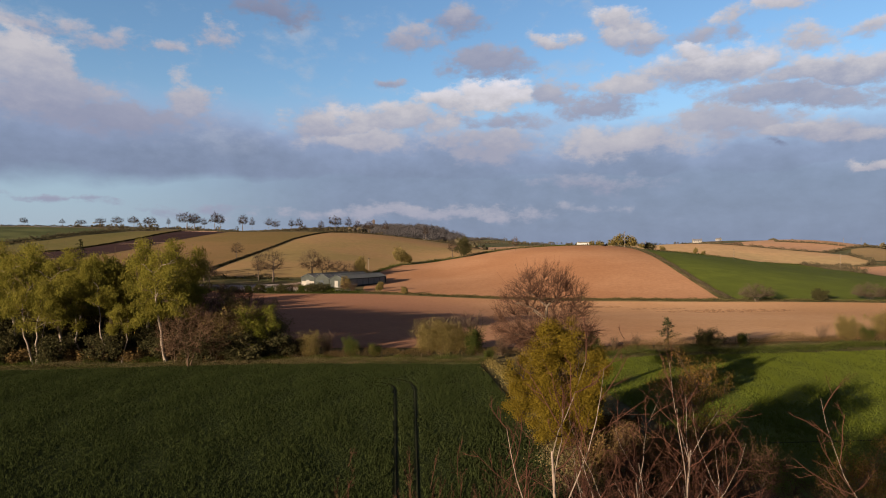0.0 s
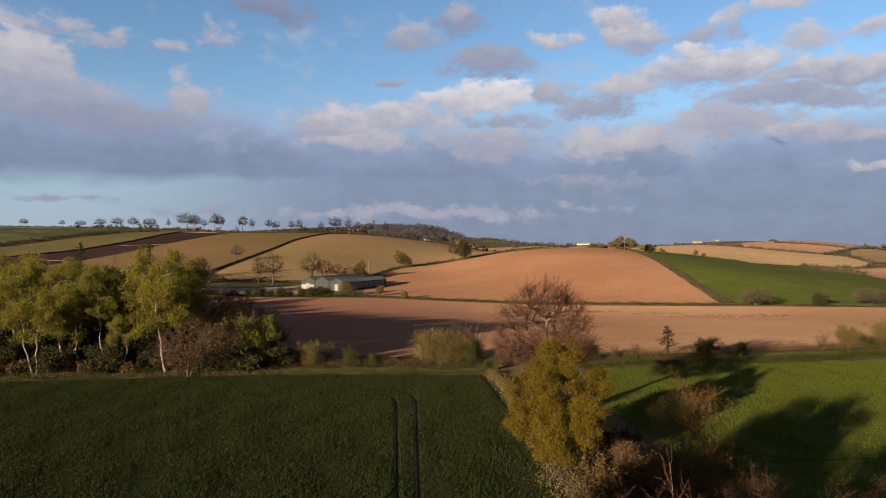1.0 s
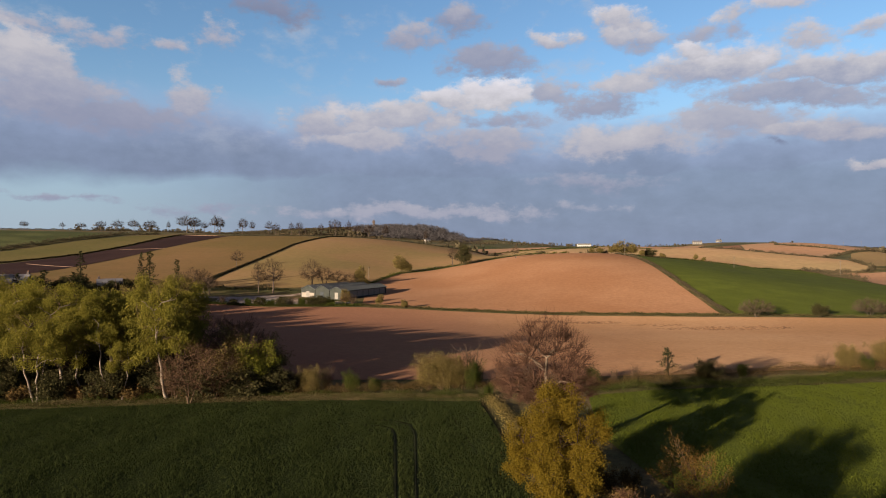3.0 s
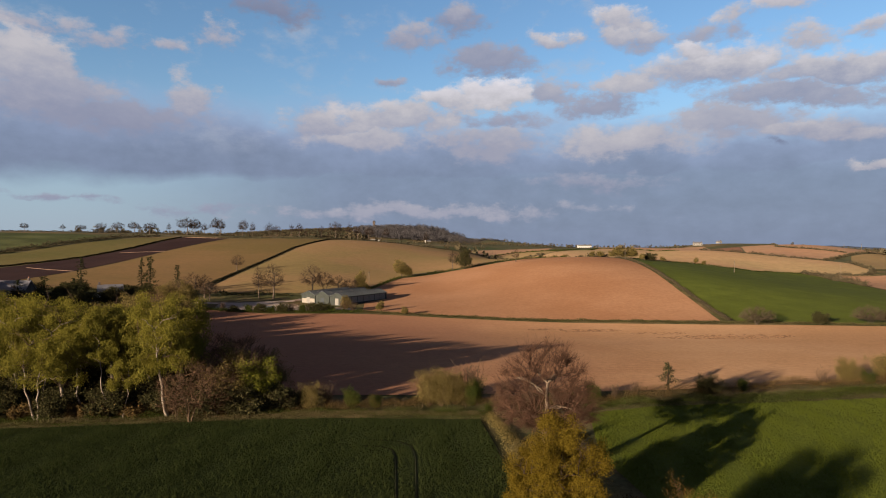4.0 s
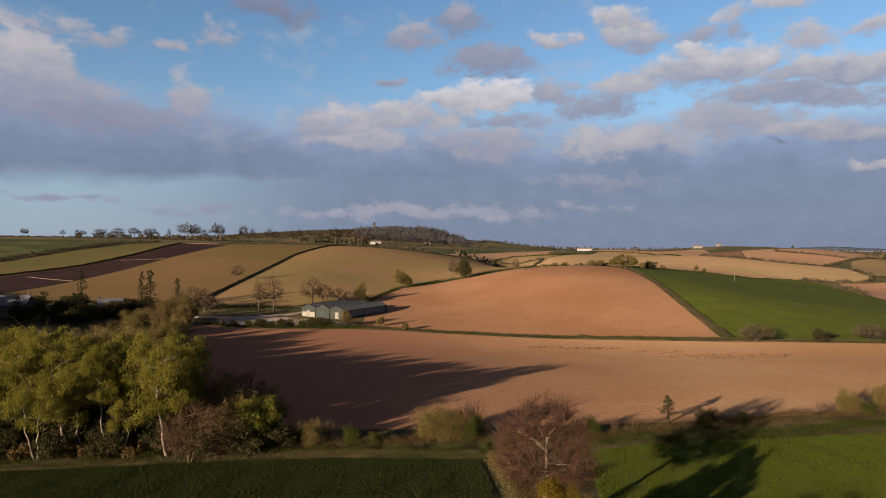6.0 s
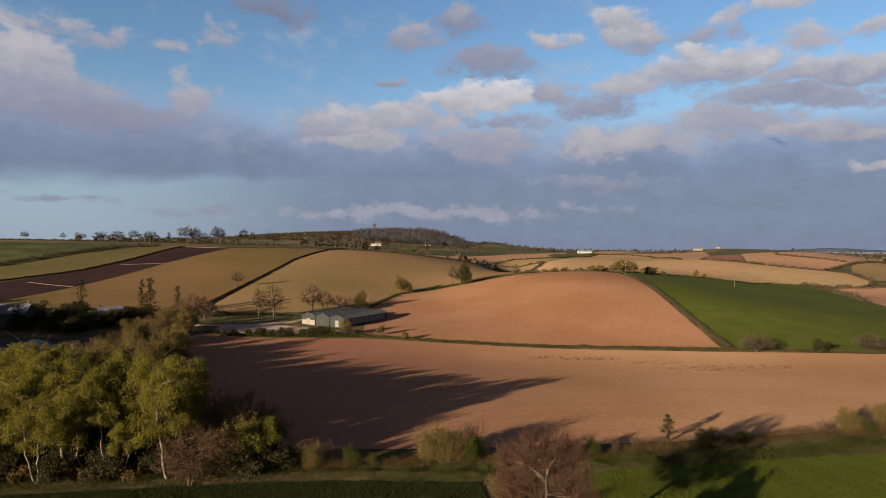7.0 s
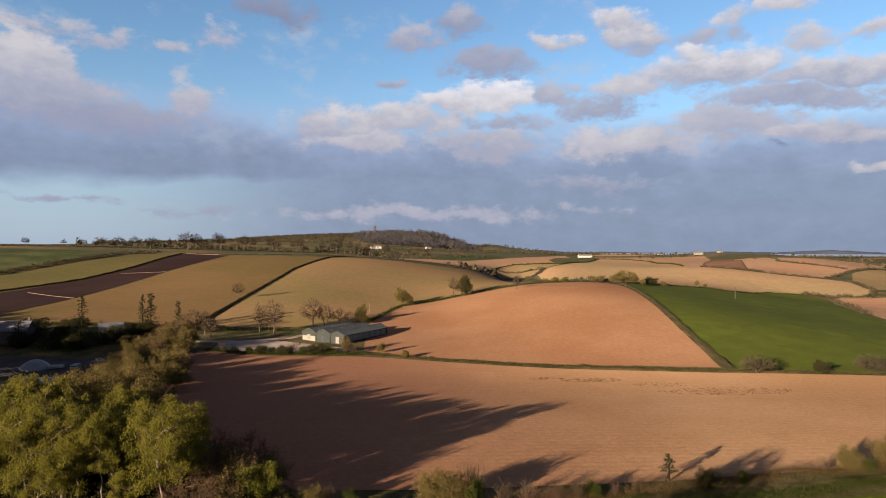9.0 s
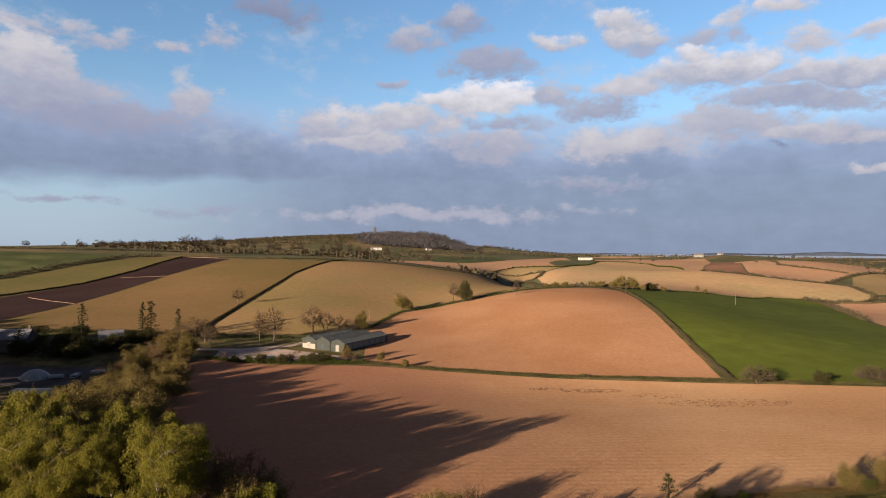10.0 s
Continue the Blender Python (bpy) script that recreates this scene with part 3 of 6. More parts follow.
def leaves(rng, centres, size, droop=0.0, slim=0.6):  # droop below 0: sprays that point upwards
    """Small pointed leaves, one diamond each, turned at random."""
    k = len(centres)
    a = unit(rng.normal(0, 1, (k, 3)) - np.array((0, 0, droop)))
    b = unit(np.cross(a, rng.normal(0, 1, (k, 3))))
    s = size * rng.uniform(0.6, 1.3, (k, 1))
    v = np.stack([centres - a * s, centres + b * s * slim, centres + a * s, centres - b * s * slim], 1)
    return v.reshape(-1, 3), np.arange(k * 4).reshape(-1, 4)


def scatter_on(rng, lines, per, spread, t0=0.3):
    m, n = lines.shape[:2]
    at = rng.uniform(t0, 1, (m, per)) * (n - 1.001)
    i = at.astype(int)
    f = (at - i)[..., None]
    row = np.arange(m)[:, None]
    p = lines[row, i] * (1 - f) + lines[row, i + 1] * f
    return (p + rng.normal(0, spread, p.shape)).reshape(-1, 3)


def tree(seed, name, label, bark, twig, leaf=None, tall=15.0, trunk=0.6, girth=0.25, crown_from=0.35, limbs=12, limb=0.36, limb_angle=48, limb_lift=0.1,
         sub=6, subsub=4, fine=0, per=24, leaf_size=0.16, spread=0.3, bend=0.06, stems=1, group="", category="tree", fork_spread=12, twig_r=0.016, lean=(0, 0), tip=0.35, thin=0.62, wobble=0.13, top=0.35):
    """A tree: a tapered bent trunk (or several), limbs, branches and twigs, and leaves about the twigs if it is in leaf."""
    rng = np.random.default_rng(seed)
    root = new(name)
    root.empty_display_size = 0.3
    ang = rng.uniform(0, 2 * math.pi) + np.arange(stems) * 2 * math.pi / stems
    out = math.tan(radians(fork_spread)) if stems > 1 else 0.0
    way = unit(np.stack([np.cos(ang) * out + lean[0], np.sin(ang) * out + lean[1], np.ones(stems)], 1))
    start = np.stack([np.cos(ang), np.sin(ang), np.zeros(stems)], 1) * (0.3 if stems > 1 else 0.0) - np.array((0, 0, 0.15))
    line0 = march(rng, start, way, np.full(stems, tall * trunk), 10, bend, 0.03)
    rad0 = taper(np.full(stems, girth / math.sqrt(stems)), 10, tip)
    rad0[:, 0] *= 1.5
    trunk_mesh = [tubes(line0, rad0, 8)]
    s, w, l, r = fork(rng, line0, rad0 * thin / 0.62, limbs, crown_from / trunk if crown_from < trunk else 0.6, 1.0, limb_angle, 1.0, top, tall * limb)
    line1 = march(rng, s, w, l, 6, wobble, limb_lift)
    rad1 = taper(np.minimum(r, girth * 0.5), 6, 0.3)
    trunk_mesh.append(tubes(line1, rad1, 5))
    s, w, l, r = fork(rng, line1, rad1 * thin / 0.62, sub, 0.25, 1.0, 42, 0.5)
    line2 = march(rng, s, w, l, 4, wobble * 1.2, limb_lift)
    rad2 = taper(np.maximum(r, twig_r * 1.6), 4, 0.45)
    twigs = [tubes(line2, rad2, 4)]
    s, w, l, r = fork(rng, line2, rad2, subsub, 0.2, 1.0, 40, 0.55)
    line3 = march(rng, s, w, l, 3, 0.16, limb_lift)
    rad3 = taper(np.full(len(l), twig_r), 3, 0.5)
    twigs.append(tubes(line3, rad3, 3))
    last = line3
    if fine:
        s, w, l, r = fork(rng, line3, rad3, fine, 0.15, 1.0, 38, 0.6)
        last = march(rng, s, w, l, 2, 0.14, limb_lift)
        twigs.append(tubes(last, taper(np.full(len(l), twig_r * 0.7), 2, 0.5), 3))
    grown = tall / max(last[..., 2].max(), 1.0)
    for name_of, (verts, faces), what in (("trunk", join(*trunk_mesh), bark), ("branchwork", join(*twigs), twig)):
        tagged(part(name_of, fast_mesh(name_of, verts * grown, faces, what, True), root), kind="stuff" if name_of == "branchwork" else "")
    if leaf:
        part("crown", fast_mesh("crown", *leaves(rng, scatter_on(rng, last * grown, per, spread), leaf_size), leaf), root)
    return tagged(root, label, category, group)


def reach(rng, nodes, targets, segs, arch, wobble):
    """Bent branches from the nearest fitting node of a skeleton to each target, leaving their parent upwards."""
    gap = targets[:, None] - nodes[None]
    far = np.linalg.norm(gap, axis=2)
    cost = far + 1.6 * np.maximum(0, nodes[None, :, 2] - targets[:, None, 2] + 0.25 * far)
    start = nodes[np.argmin(cost, 1)]
    t = np.linspace(0, 1, segs + 1)[None, :, None]
    way = targets - start
    span = np.linalg.norm(way, axis=1)[:, None, None]
    bow = np.sin(np.pi * t) * span * arch * np.array((0, 0, 1.0))
    lines = start[:, None] + way[:, None] * t + bow
    lines[:, 1:-1] += rng.normal(0, wobble, lines[:, 1:-1].shape) * span
    return lines


def crown_tree(seed, name, label, bark, twig, leaf=None, tall=14.0, wide=5.0, base=3.0, girth=0.3, counts=(9, 60, 400, 1500), per=24, leaf_size=0.14, spread=0.4,
               stems=1, lobes=0.22, twig_r=0.016, group="", category="tree", flat=0.55, inner=0.5, rise=0.0, slim=0.6, crook=0.012, tuft=0.055, split=False, clumps=0, clump_size=0.3):
    """A tree whose branches fill a lobed crown: trunk, limbs, branches, twigs, and leaves in clumps if it is in leaf."""
    rng = np.random.default_rng(seed)
    root = new(name)
    mid, half = base + (tall - base) * 0.45, (tall - base) * 0.55
    waves = rng.normal(0, 2.2, (5, 3))
    phase = rng.uniform(0, 6.3, 5)

    def shell(n, r0, r1):
        d = unit(rng.normal(0, 1, (n, 3)))
        swell = 1 + lobes * np.sin(d @ waves.T + phase).sum(1) / 2.2
        r = (r0 ** 3 + rng.uniform(0, 1, n) * (r1 ** 3 - r0 ** 3)) ** (1 / 3)
        p = d * (r * swell)[:, None] * np.array((wide, wide, half))
        p[:, 2] = np.where(p[:, 2] < 0, p[:, 2] * flat, p[:, 2])
        return p + np.array((0, 0, mid))

    a = rng.uniform(0, 6.3) + np.arange(stems) * 2 * math.pi / stems
    foot = np.stack([np.cos(a), np.sin(a), np.zeros(stems)], 1) * (0.02 * tall if stems > 1 else 0) - np.array((0, 0, 0.15))
    top = np.stack([np.cos(a) * wide * 0.35, np.sin(a) * wide * 0.35, np.full(stems, mid)], 1) if stems > 1 else np.array([[rng.normal(0, 0.08) * wide, rng.normal(0, 0.08) * wide, mid + half * 0.3]])
    t = np.linspace(0, 1, 9)[None, :, None]
    trunk = foot[:, None] + (top - foot)[:, None] * np.concatenate([t ** 1.25, t ** 1.25, t], 2)
    trunk[:, 1:] += np.cumsum(rng.normal(0, crook * tall, (stems, 8, 3)) * np.array((1, 1, 0)), 1) * 0.6
    rad = taper(np.full(stems, girth / math.sqrt(stems)), 8, 0.3)
    rad[:, 0] *= 1.45
    n1, n2, n3, n4 = counts
    nodes = trunk[:, 3:].reshape(-1, 3)
    limb = reach(rng, nodes, shell(n1, inner, 0.75), 5, 0.10, 0.035)
    branch = reach(rng, np.concatenate([limb[:, 2:].reshape(-1, 3), trunk[:, -3:].reshape(-1, 3)]), shell(n2, 0.45, 0.92), 4, 0.07, 0.04)
    ends_at = shell(n3, 0.4, 1.0)
    if clumps:  # leaf domes with gaps between them
        dome = unit(rng.normal(0, 1, (n3, 3))) * np.array((1, 1, 1.25))
        ends_at = shell(clumps, 0.45, 0.95)[rng.integers(0, clumps, n3)] + dome * (wide * clump_size * rng.uniform(0.35, 1, (n3, 1)) ** 0.5)
    spray = reach(rng, branch[:, 1:].reshape(-1, 3), ends_at, 3, 0.05, 0.05)
    pieces = [tubes(branch, taper(np.full(n2, max(girth * 0.16, twig_r * 1.8)), 4, 0.35), 4), tubes(spray, taper(np.full(n3, twig_r * 1.25), 3, 0.5), 3)]
    last = spray
    if n4:
        tips = spray[rng.integers(0, n3, n4), rng.integers(1, 4, n4)]
        out = unit(tips - np.array((0, 0, mid - half * 0.3)))
        ends = tips + (out + rng.normal(0, 0.55, tips.shape)) * (tuft * (wide + half) * rng.uniform(0.5, 1.5, (n4, 1)))
        last = np.stack([tips, (tips + ends) / 2 + rng.normal(0, 0.03, tips.shape), ends], 1)
        pieces.append(tubes(last, taper(np.full(n4, twig_r * 0.7), 2, 0.5), 3))
    limb_rad = taper(np.full(n1, girth * (0.25 if split else 0.36) / math.sqrt(stems)), 5, 0.3)
    if split:
        bole = part("trunk", fast_mesh("trunk", *tubes(trunk, rad, 8), bark, True), root)
        for k in range(n1):
            part("limb", fast_mesh("limb", *tubes(limb[k:k + 1], limb_rad[k:k + 1], 5), bark, True), bole)
    else:
        part("trunk", fast_mesh("trunk", *join(tubes(trunk, rad, 8), tubes(limb, limb_rad, 5)), bark, True), root)
    tagged(part("branchwork", fast_mesh("branchwork", *join(*pieces), twig, True), root), kind="stuff")
    if leaf:
        ends = np.repeat(last[:, -1], per, 0)
        part("crown", fast_mesh("crown", *leaves(rng, ends + rng.normal(0, spread, ends.shape), leaf_size, -rise, slim), leaf), root)
    return tagged(root, label, category, group)


def bush(seed, name, label, leaf, twig, tall=3.0, wide=3.0, stems=14, per=60, leaf_size=0.12, sub=7, spread=0.2, group="", twig_r=0.014, category="shrub"):
    """A shrub: many stems from one foot, twigs, and leaves or buds."""
    rng = np.random.default_rng(seed)
    root = new(name)
    a = rng.uniform(0, 2 * math.pi, stems)
    out = np.sqrt(rng.uniform(0, 1, stems)) * wide / tall * 0.55
    start = np.stack([np.cos(a) * out * 0.5, np.sin(a) * out * 0.5, np.full(stems, -0.1)], 1)
    way = unit(np.stack([np.cos(a) * out, np.sin(a) * out, np.ones(stems)], 1))
    line = march(rng, start, way, tall * rng.uniform(0.55, 0.95, stems), 5, 0.1, 0.03)
    rad = taper(np.full(stems, 0.05), 5, 0.3)
    s, w, l, r = fork(rng, line, rad, sub, 0.12, 1.0, 48, 0.42)
    line2 = march(rng, s, w, l, 3, 0.15, 0.08)
    s, w, l, r = fork(rng, line2, taper(np.full(len(l), twig_r), 3, 0.5), 4, 0.1, 1.0, 42, 0.6)
    line3 = march(rng, s, w, l, 2, 0.15, 0.08)
    part("stemwork", fast_mesh("stemwork", *join(tubes(line, rad, 4), tubes(line2, taper(np.full(len(line2), twig_r), 3, 0.5), 3),
                                           tubes(line3, taper(np.full(len(line3), twig_r * 0.7), 2, 0.5), 3)), twig, True), root)
    if leaf:
        pts = scatter_on(rng, line3, max(1, per // 12), spread, 0.1)
        part("leafage", fast_mesh("leafage", *leaves(rng, pts, leaf_size), leaf), root)
    return tagged(root, label, category, group)


def conifer(seed, name, label, tall=17.0, wide=4.0, whorls=16, bare=0.25, leaf_size=0.3, gap=0.0, group=""):
    """A conifer: a straight stem and whorls of drooping, needled boughs."""
    rng = np.random.default_rng(seed)
    root = new(name)
    stem = np.stack([np.zeros(9), np.zeros(9), np.linspace(-0.1, tall, 9)], 1)[None]
    pieces, rows = [tubes(stem, np.linspace(0.24, 0.03, 9)[None], 6)], []
    z = np.repeat(np.linspace(tall * bare, tall * 0.98, whorls), 6) + rng.normal(0, 0.12, whorls * 6)
    a = rng.uniform(0, 2 * math.pi, len(z))
    f = (tall - z) / tall / (1 - bare)
    length = wide * 0.5 * (0.25 + 0.75 * np.clip(f, 0, 1) ** 0.7) * rng.uniform(0.5, 1.15, len(z)) * (rng.uniform(0, 1, len(z)) > gap)
    start = np.stack([np.zeros(len(z)), np.zeros(len(z)), z], 1)
    way = unit(np.stack([np.cos(a), np.sin(a), rng.uniform(-0.25, 0.25, len(z))], 1))
    boughs = march(rng, start, way, length + 0.05, 4, 0.08, -0.02)
    pieces.append(tubes(boughs, taper(np.full(len(z), 0.045), 4, 0.3), 3))
    part("trunk", fast_mesh("trunk", *join(*pieces), M_TWIG_DARK, True), root)
    part("crown", fast_mesh("crown", *leaves(rng, scatter_on(rng, boughs, 18, 0.14, 0.35), leaf_size, 0.3), M_CONIFER), root)
    return tagged(root, label, "conifer", group)


def place(ob, x, y, scale=1.0, turn=0.0, sink=0.0, wide=1.0):
    ob.matrix_basis = pose(x, y, float(height(x, y)) - sink, 0, 0, turn) @ Matrix.Diagonal((scale * wide, scale * wide, scale, 1))
    return ob


def more(ob, x, y, scale=1.0, turn=0.0, wide=1.0, label=""):
    """A further one of a kind, at a place of its own."""
    c = copy_thing(ob, Matrix())
    c.matrix_basis = pose(x, y, float(height(x, y)), 0, 0, turn) @ Matrix.Diagonal((scale * wide, scale * wide, scale, 1))
    return tagged(c, label)


def along(path, step):
    """Points at even steps on a bent line."""
    p = np.array(path, float)
    d = np.r_[0, np.cumsum(np.hypot(*np.diff(p, axis=0).T))]
    s = np.arange(0, d[-1], step)
    return np.stack([np.interp(s, d, p[:, 0]), np.interp(s, d, p[:, 1])], 1)


def hedge(name, label, path, tall, wide, per_metre, leaf_size, leaf, seed, uneven=0.35, gaps=0.0, core=None):
    """A hedge or a rough verge along a line: leaves in an uneven band with twigs in it."""
    rng = np.random.default_rng(seed)
    line = along(path, 1.0 / per_metre)
    n = len(line)
    d = unit(np.gradient(line, axis=0))
    across = np.stack([-d[:, 1], d[:, 0]], 1)
    s = np.arange(n) / per_metre
    wave = np.ones(n)
    for k in range(6):
        wave += uneven * rng.uniform(0.2, 0.6) * np.sin(s * 2 * math.pi / rng.uniform(1.5, 22) + rng.uniform(0, 6.3))
    wave = np.clip(wave, 0.25, 2.2)
    if gaps:
        keep = rng.uniform(0, 1, n) > gaps * (np.sin(s / 7.0 + seed) > 0.3)
    else:
        keep = np.ones(n, bool)
    off = rng.normal(0, wide * 0.3, n) + 0.3 * wide * np.sin(s / 9.0 + seed)
    up = rng.uniform(0, 1, n) ** 0.75 * tall * wave * np.exp(-0.5 * (off / (wide * 0.55)) ** 2)
    xy = line + across * off[:, None] + rng.normal(0, 0.4, (n, 2))
    pts = np.c_[xy, height(xy[:, 0], xy[:, 1]) + up + 0.05][keep]
    ob = new(name, fast_mesh(name, *leaves(rng, pts, leaf_size), leaf))
    if core:
        stem = along(path, 0.55 if tall > 1 else 1.0)
        k = len(stem)
        s3 = np.c_[stem + rng.normal(0, wide * 0.22, (k, 2)), np.zeros(k)]
        s3[:, 2] = height(s3[:, 0], s3[:, 1]) - 0.05
        lines = march(rng, s3, unit(np.c_[rng.normal(0, 0.35, (k, 2)), np.ones(k)]), tall * rng.uniform(0.5, 1.15, k), 3, 0.15, 0.0)
        tagged(part("stemwork", fast_mesh("stemwork", *tubes(lines, taper(np.full(k, 0.03), 3, 0.4), 3), core), ob), kind="stuff")
    return tagged(ob, label, "hedge" if "hedge" in name else "grass", kind="" if "hedge" in name else "stuff")


# -- the wood beside the near crop field --
POP = "tall poplars of the wood"
pop_a = place(crown_tree(11, "poplar", "tall poplar with pale trunk and fresh yellow-green leaves", M_PALE_BARK, M_TWIG, M_LEAF_POPLAR, 16, 4.6, 4.6, 0.24, (14, 40, 180, 0), 170, 0.125, 0.36, lobes=0.42, rise=2.2, slim=0.36, split=True, clumps=34, clump_size=0.27, group=POP, crook=0.038), -38.5, 85, 1.08, 20)
pop_b = place(crown_tree(12, "poplar", "forked poplar with crooked pale stems and yellow-green leaves", M_PALE_BARK, M_TWIG, M_LEAF_POPLAR, 14, 5.0, 3.4, 0.30, (14, 40, 180, 0), 170, 0.125, 0.36, stems=3, lobes=0.44, rise=2.2, slim=0.36, split=True, clumps=34, clump_size=0.27, crook=0.024, group=POP), -56, 84, 1.0, 70)
pop_c = place(crown_tree(13, "poplar", "slender poplar with a thin pale trunk and high crown", M_PALE_BARK, M_TWIG, M_LEAF_POPLAR, 15.5, 3.4, 7.0, 0.16, (9, 30, 100, 0), 170, 0.125, 0.34, lobes=0.42, rise=2.2, slim=0.36, split=True, clumps=20, clump_size=0.32, crook=0.038, group=POP), -51, 87, 1.0, 140)
pop_d = place(crown_tree(14, "poplar", "poplar with broad yellow-green crown deeper in the wood", M_PALE_BARK, M_TWIG, M_LEAF_POPLAR, 16, 5.0, 3.0, 0.28, (8, 36, 160, 0), 140, 0.18, 0.40, lobes=0.42, rise=2.2, slim=0.38, split=True, clumps=32, clump_size=0.28, crook=0.02, group=POP), -45, 93, 1.0, 200, 0.0, 1.15)
more(pop_c, -48.2, 85.5, 0.86, 260)
more(pop_c, -44.6, 84.5, 0.55, 15, 1.15, "young poplar with a thin pale trunk and bushy crown")
for x, y, s, turn, kind in ((-40, 90.5, 1.0, 200, 0), (-55, 88.5, 1.0, 40, 0), (-52, 95, 1.0, 100, 1), (-62, 90, 1.05, 20, 0), (-66, 84, 0.95, 250, 1), (-59, 99, 1.0, 170, 2),
                            (-72, 93, 1.0, 300, 0), (-67, 103, 1.0, 130, 0), (-50, 106, 0.88, 10, 0), (-80, 100, 1.0, 45, 1), (-76, 112, 1.0, 220, 0), (-60, 113, 0.9, 290, 1),
                            (-90, 108, 1.0, 160, 0), (-84, 122, 0.9, 80, 1), (-98, 120, 0.9, 10, 0)):
    more(pop_d if y > 91 else (pop_a, pop_b, pop_c)[kind], x, y, s * 1.0, turn, 1.15)

SCRUB = "brown scrub trees of the wood"
brown = place(crown_tree(21, "scrub_tree", "leafless brown scrub tree with many fine twigs", M_TWIG, M_TWIG_BROWN, None, 8.5, 3.8, 0.6, 0.16, (9, 60, 420, 1300), stems=3, lobes=0.22, twig_r=0.018, group=SCRUB), -34.6, 83.0, 0.95, 0, 0.0, 1.2)
budding = place(crown_tree(22, "scrub_tree", "brown budding scrub tree with olive haze of buds", M_BARK, M_TWIG, M_LEAF_OLIVE, 9.5, 3.8, 0.8, 0.18, (9, 36, 130, 0), 60, 0.13, 0.46, stems=2, lobes=0.3, twig_r=0.022, group=SCRUB), -31.0, 89, 1.0, 40)
dark = place(crown_tree(23, "holly_bush", "dense dark evergreen bush at the field edge", M_BARK, M_TWIG_DARK, M_LEAF_DARK, 4.6, 2.7, 0.1, 0.12, (5, 20, 70, 0), 52, 0.17, 0.42, stems=3, lobes=0.3, group="dark bushes of the wood", category="shrub", flat=0.5), -27.5, 86.5, 1.05, 0)
lime = place(bush(24, "lime_bush", "bright lime-green leafing bush among dark ones", M_LEAF_LIME, M_TWIG, 8.0, 4.6, 18, 320, 0.10, 8, 0.3), -26.6, 88.5, 0.98, 0)
for x, y, s, turn in ((-24, 88.5, 0.9, 50), (-22.5, 90, 0.7, 130), (-29.5, 86, 0.7, 200), (-41, 87.5, 0.8, 20), (-46.5, 88.5, 0.85, 80), (-50, 90, 0.9, 250), (-54, 88, 0.85, 300), (-58, 90, 0.9, 10), (-63, 87, 0.9, 90),
                      (-36.5, 88, 0.8, 150), (-20, 90.5, 0.55, 30), (-70, 88, 0.9, 310), (-66, 96, 1.0, 200), (-48, 97, 1.1, 45)):
    more(dark, x, y, s, turn)
for x, y, s, turn, kind in ((-34, 92, 1.25, 20, 0), (-31, 97, 1.1, 140, 0), (-36.5, 97, 1.15, 260, 0), (-31.8, 84.5, 0.85, 70, 0), (-37, 84, 0.75, 190, 0), (-30.5, 91.5, 1.22, 120, 0), (-27, 95, 0.8, 200, 1), (-38, 103, 0.8, 10, 0), (-46, 110, 0.8, 250, 1), (-55, 117, 0.85, 80, 0), (-60, 124, 0.85, 160, 1), (-67, 132, 0.9, 300, 0), (-73, 139, 0.85, 45, 1),
                            (-80, 148, 0.8, 220, 1), (-84, 154, 0.85, 20, 1), (-89, 162, 0.85, 110, 0), (-93, 168, 0.85, 190, 1), (-96, 174, 0.85, 280, 1), (-99, 182, 0.85, 30, 1), (-101, 190, 0.9, 150, 0), (-103, 198, 1.0, 60, 1),
                            (-102, 206, 0.95, 240, 1), (-101, 216, 0.9, 330, 0), (-103, 226, 0.9, 100, 1), (-99, 236, 0.8, 10, 1), (-106, 240, 0.9, 200, 1), (-90, 158, 0.9, 300, 1), (-98, 168, 0.85, 70, 0), (-80, 146, 0.9, 130, 1),
                            (-72, 136, 0.85, 230, 0), (-66, 126, 0.9, 310, 1), (-95, 150, 0.8, 15, 1), (-88, 138, 0.85, 95, 0), (-104, 184, 0.8, 175, 0), (-109, 216, 0.85, 265, 1), (-112, 230, 0.8, 355, 0)):
    more((brown, budding)[kind], x, y, s * 1.0, turn)
for x, y, s, turn in ((-62, 118, 1.0, 30), (-71, 130, 1.0, 110), (-80, 142, 1.0, 190), (-88, 152, 1.0, 270), (-68, 116, 1.1, 350), (-75, 128, 1.1, 70), (-84, 138, 1.0, 150), (-92, 150, 0.95, 230), (-88, 130, 1.0, 310), (-57, 110, 1.0, 265), (-66, 122, 1.1, 20), (-74, 134, 1.05, 200)):
    more(budding, x, y, s, turn, 1.25)
# dark bushes added to stand for the gloom under the canopy
for x, y, s, turn in ((-38, 94, 1.0, 10), (-43, 96, 1.1, 80), (-53, 99, 1.1, 150), (-58, 96, 1.0, 220), (-63, 100, 1.1, 290), (-70, 97, 1.0, 30), (-75, 103, 1.1, 100), (-56, 105, 1.1, 170), (-47, 103, 1.0, 240), (-66, 109, 1.1, 310), (-82, 108, 1.1, 50), (-61, 93, 0.9, 120), (-44.5, 92, 0.9, 190)):
    more(dark, x, y, s, turn, 1.25, "dark bush added for the shade deep in the wood")
for x, y, s, turn in ((-94, 196, 0.7, 20), (-96, 206, 0.75, 120), (-98, 218, 0.7, 220), (-98, 232, 0.7, 320), (-90, 178, 0.6, 60), (-80, 162, 0.55, 160), (-70, 148, 0.5, 250), (-52, 124, 0.5, 10), (-40, 109, 0.5, 100), (-29, 100, 0.55, 200)):
    more(dark, x, y, s, turn)

rng_band = random.Random(8)
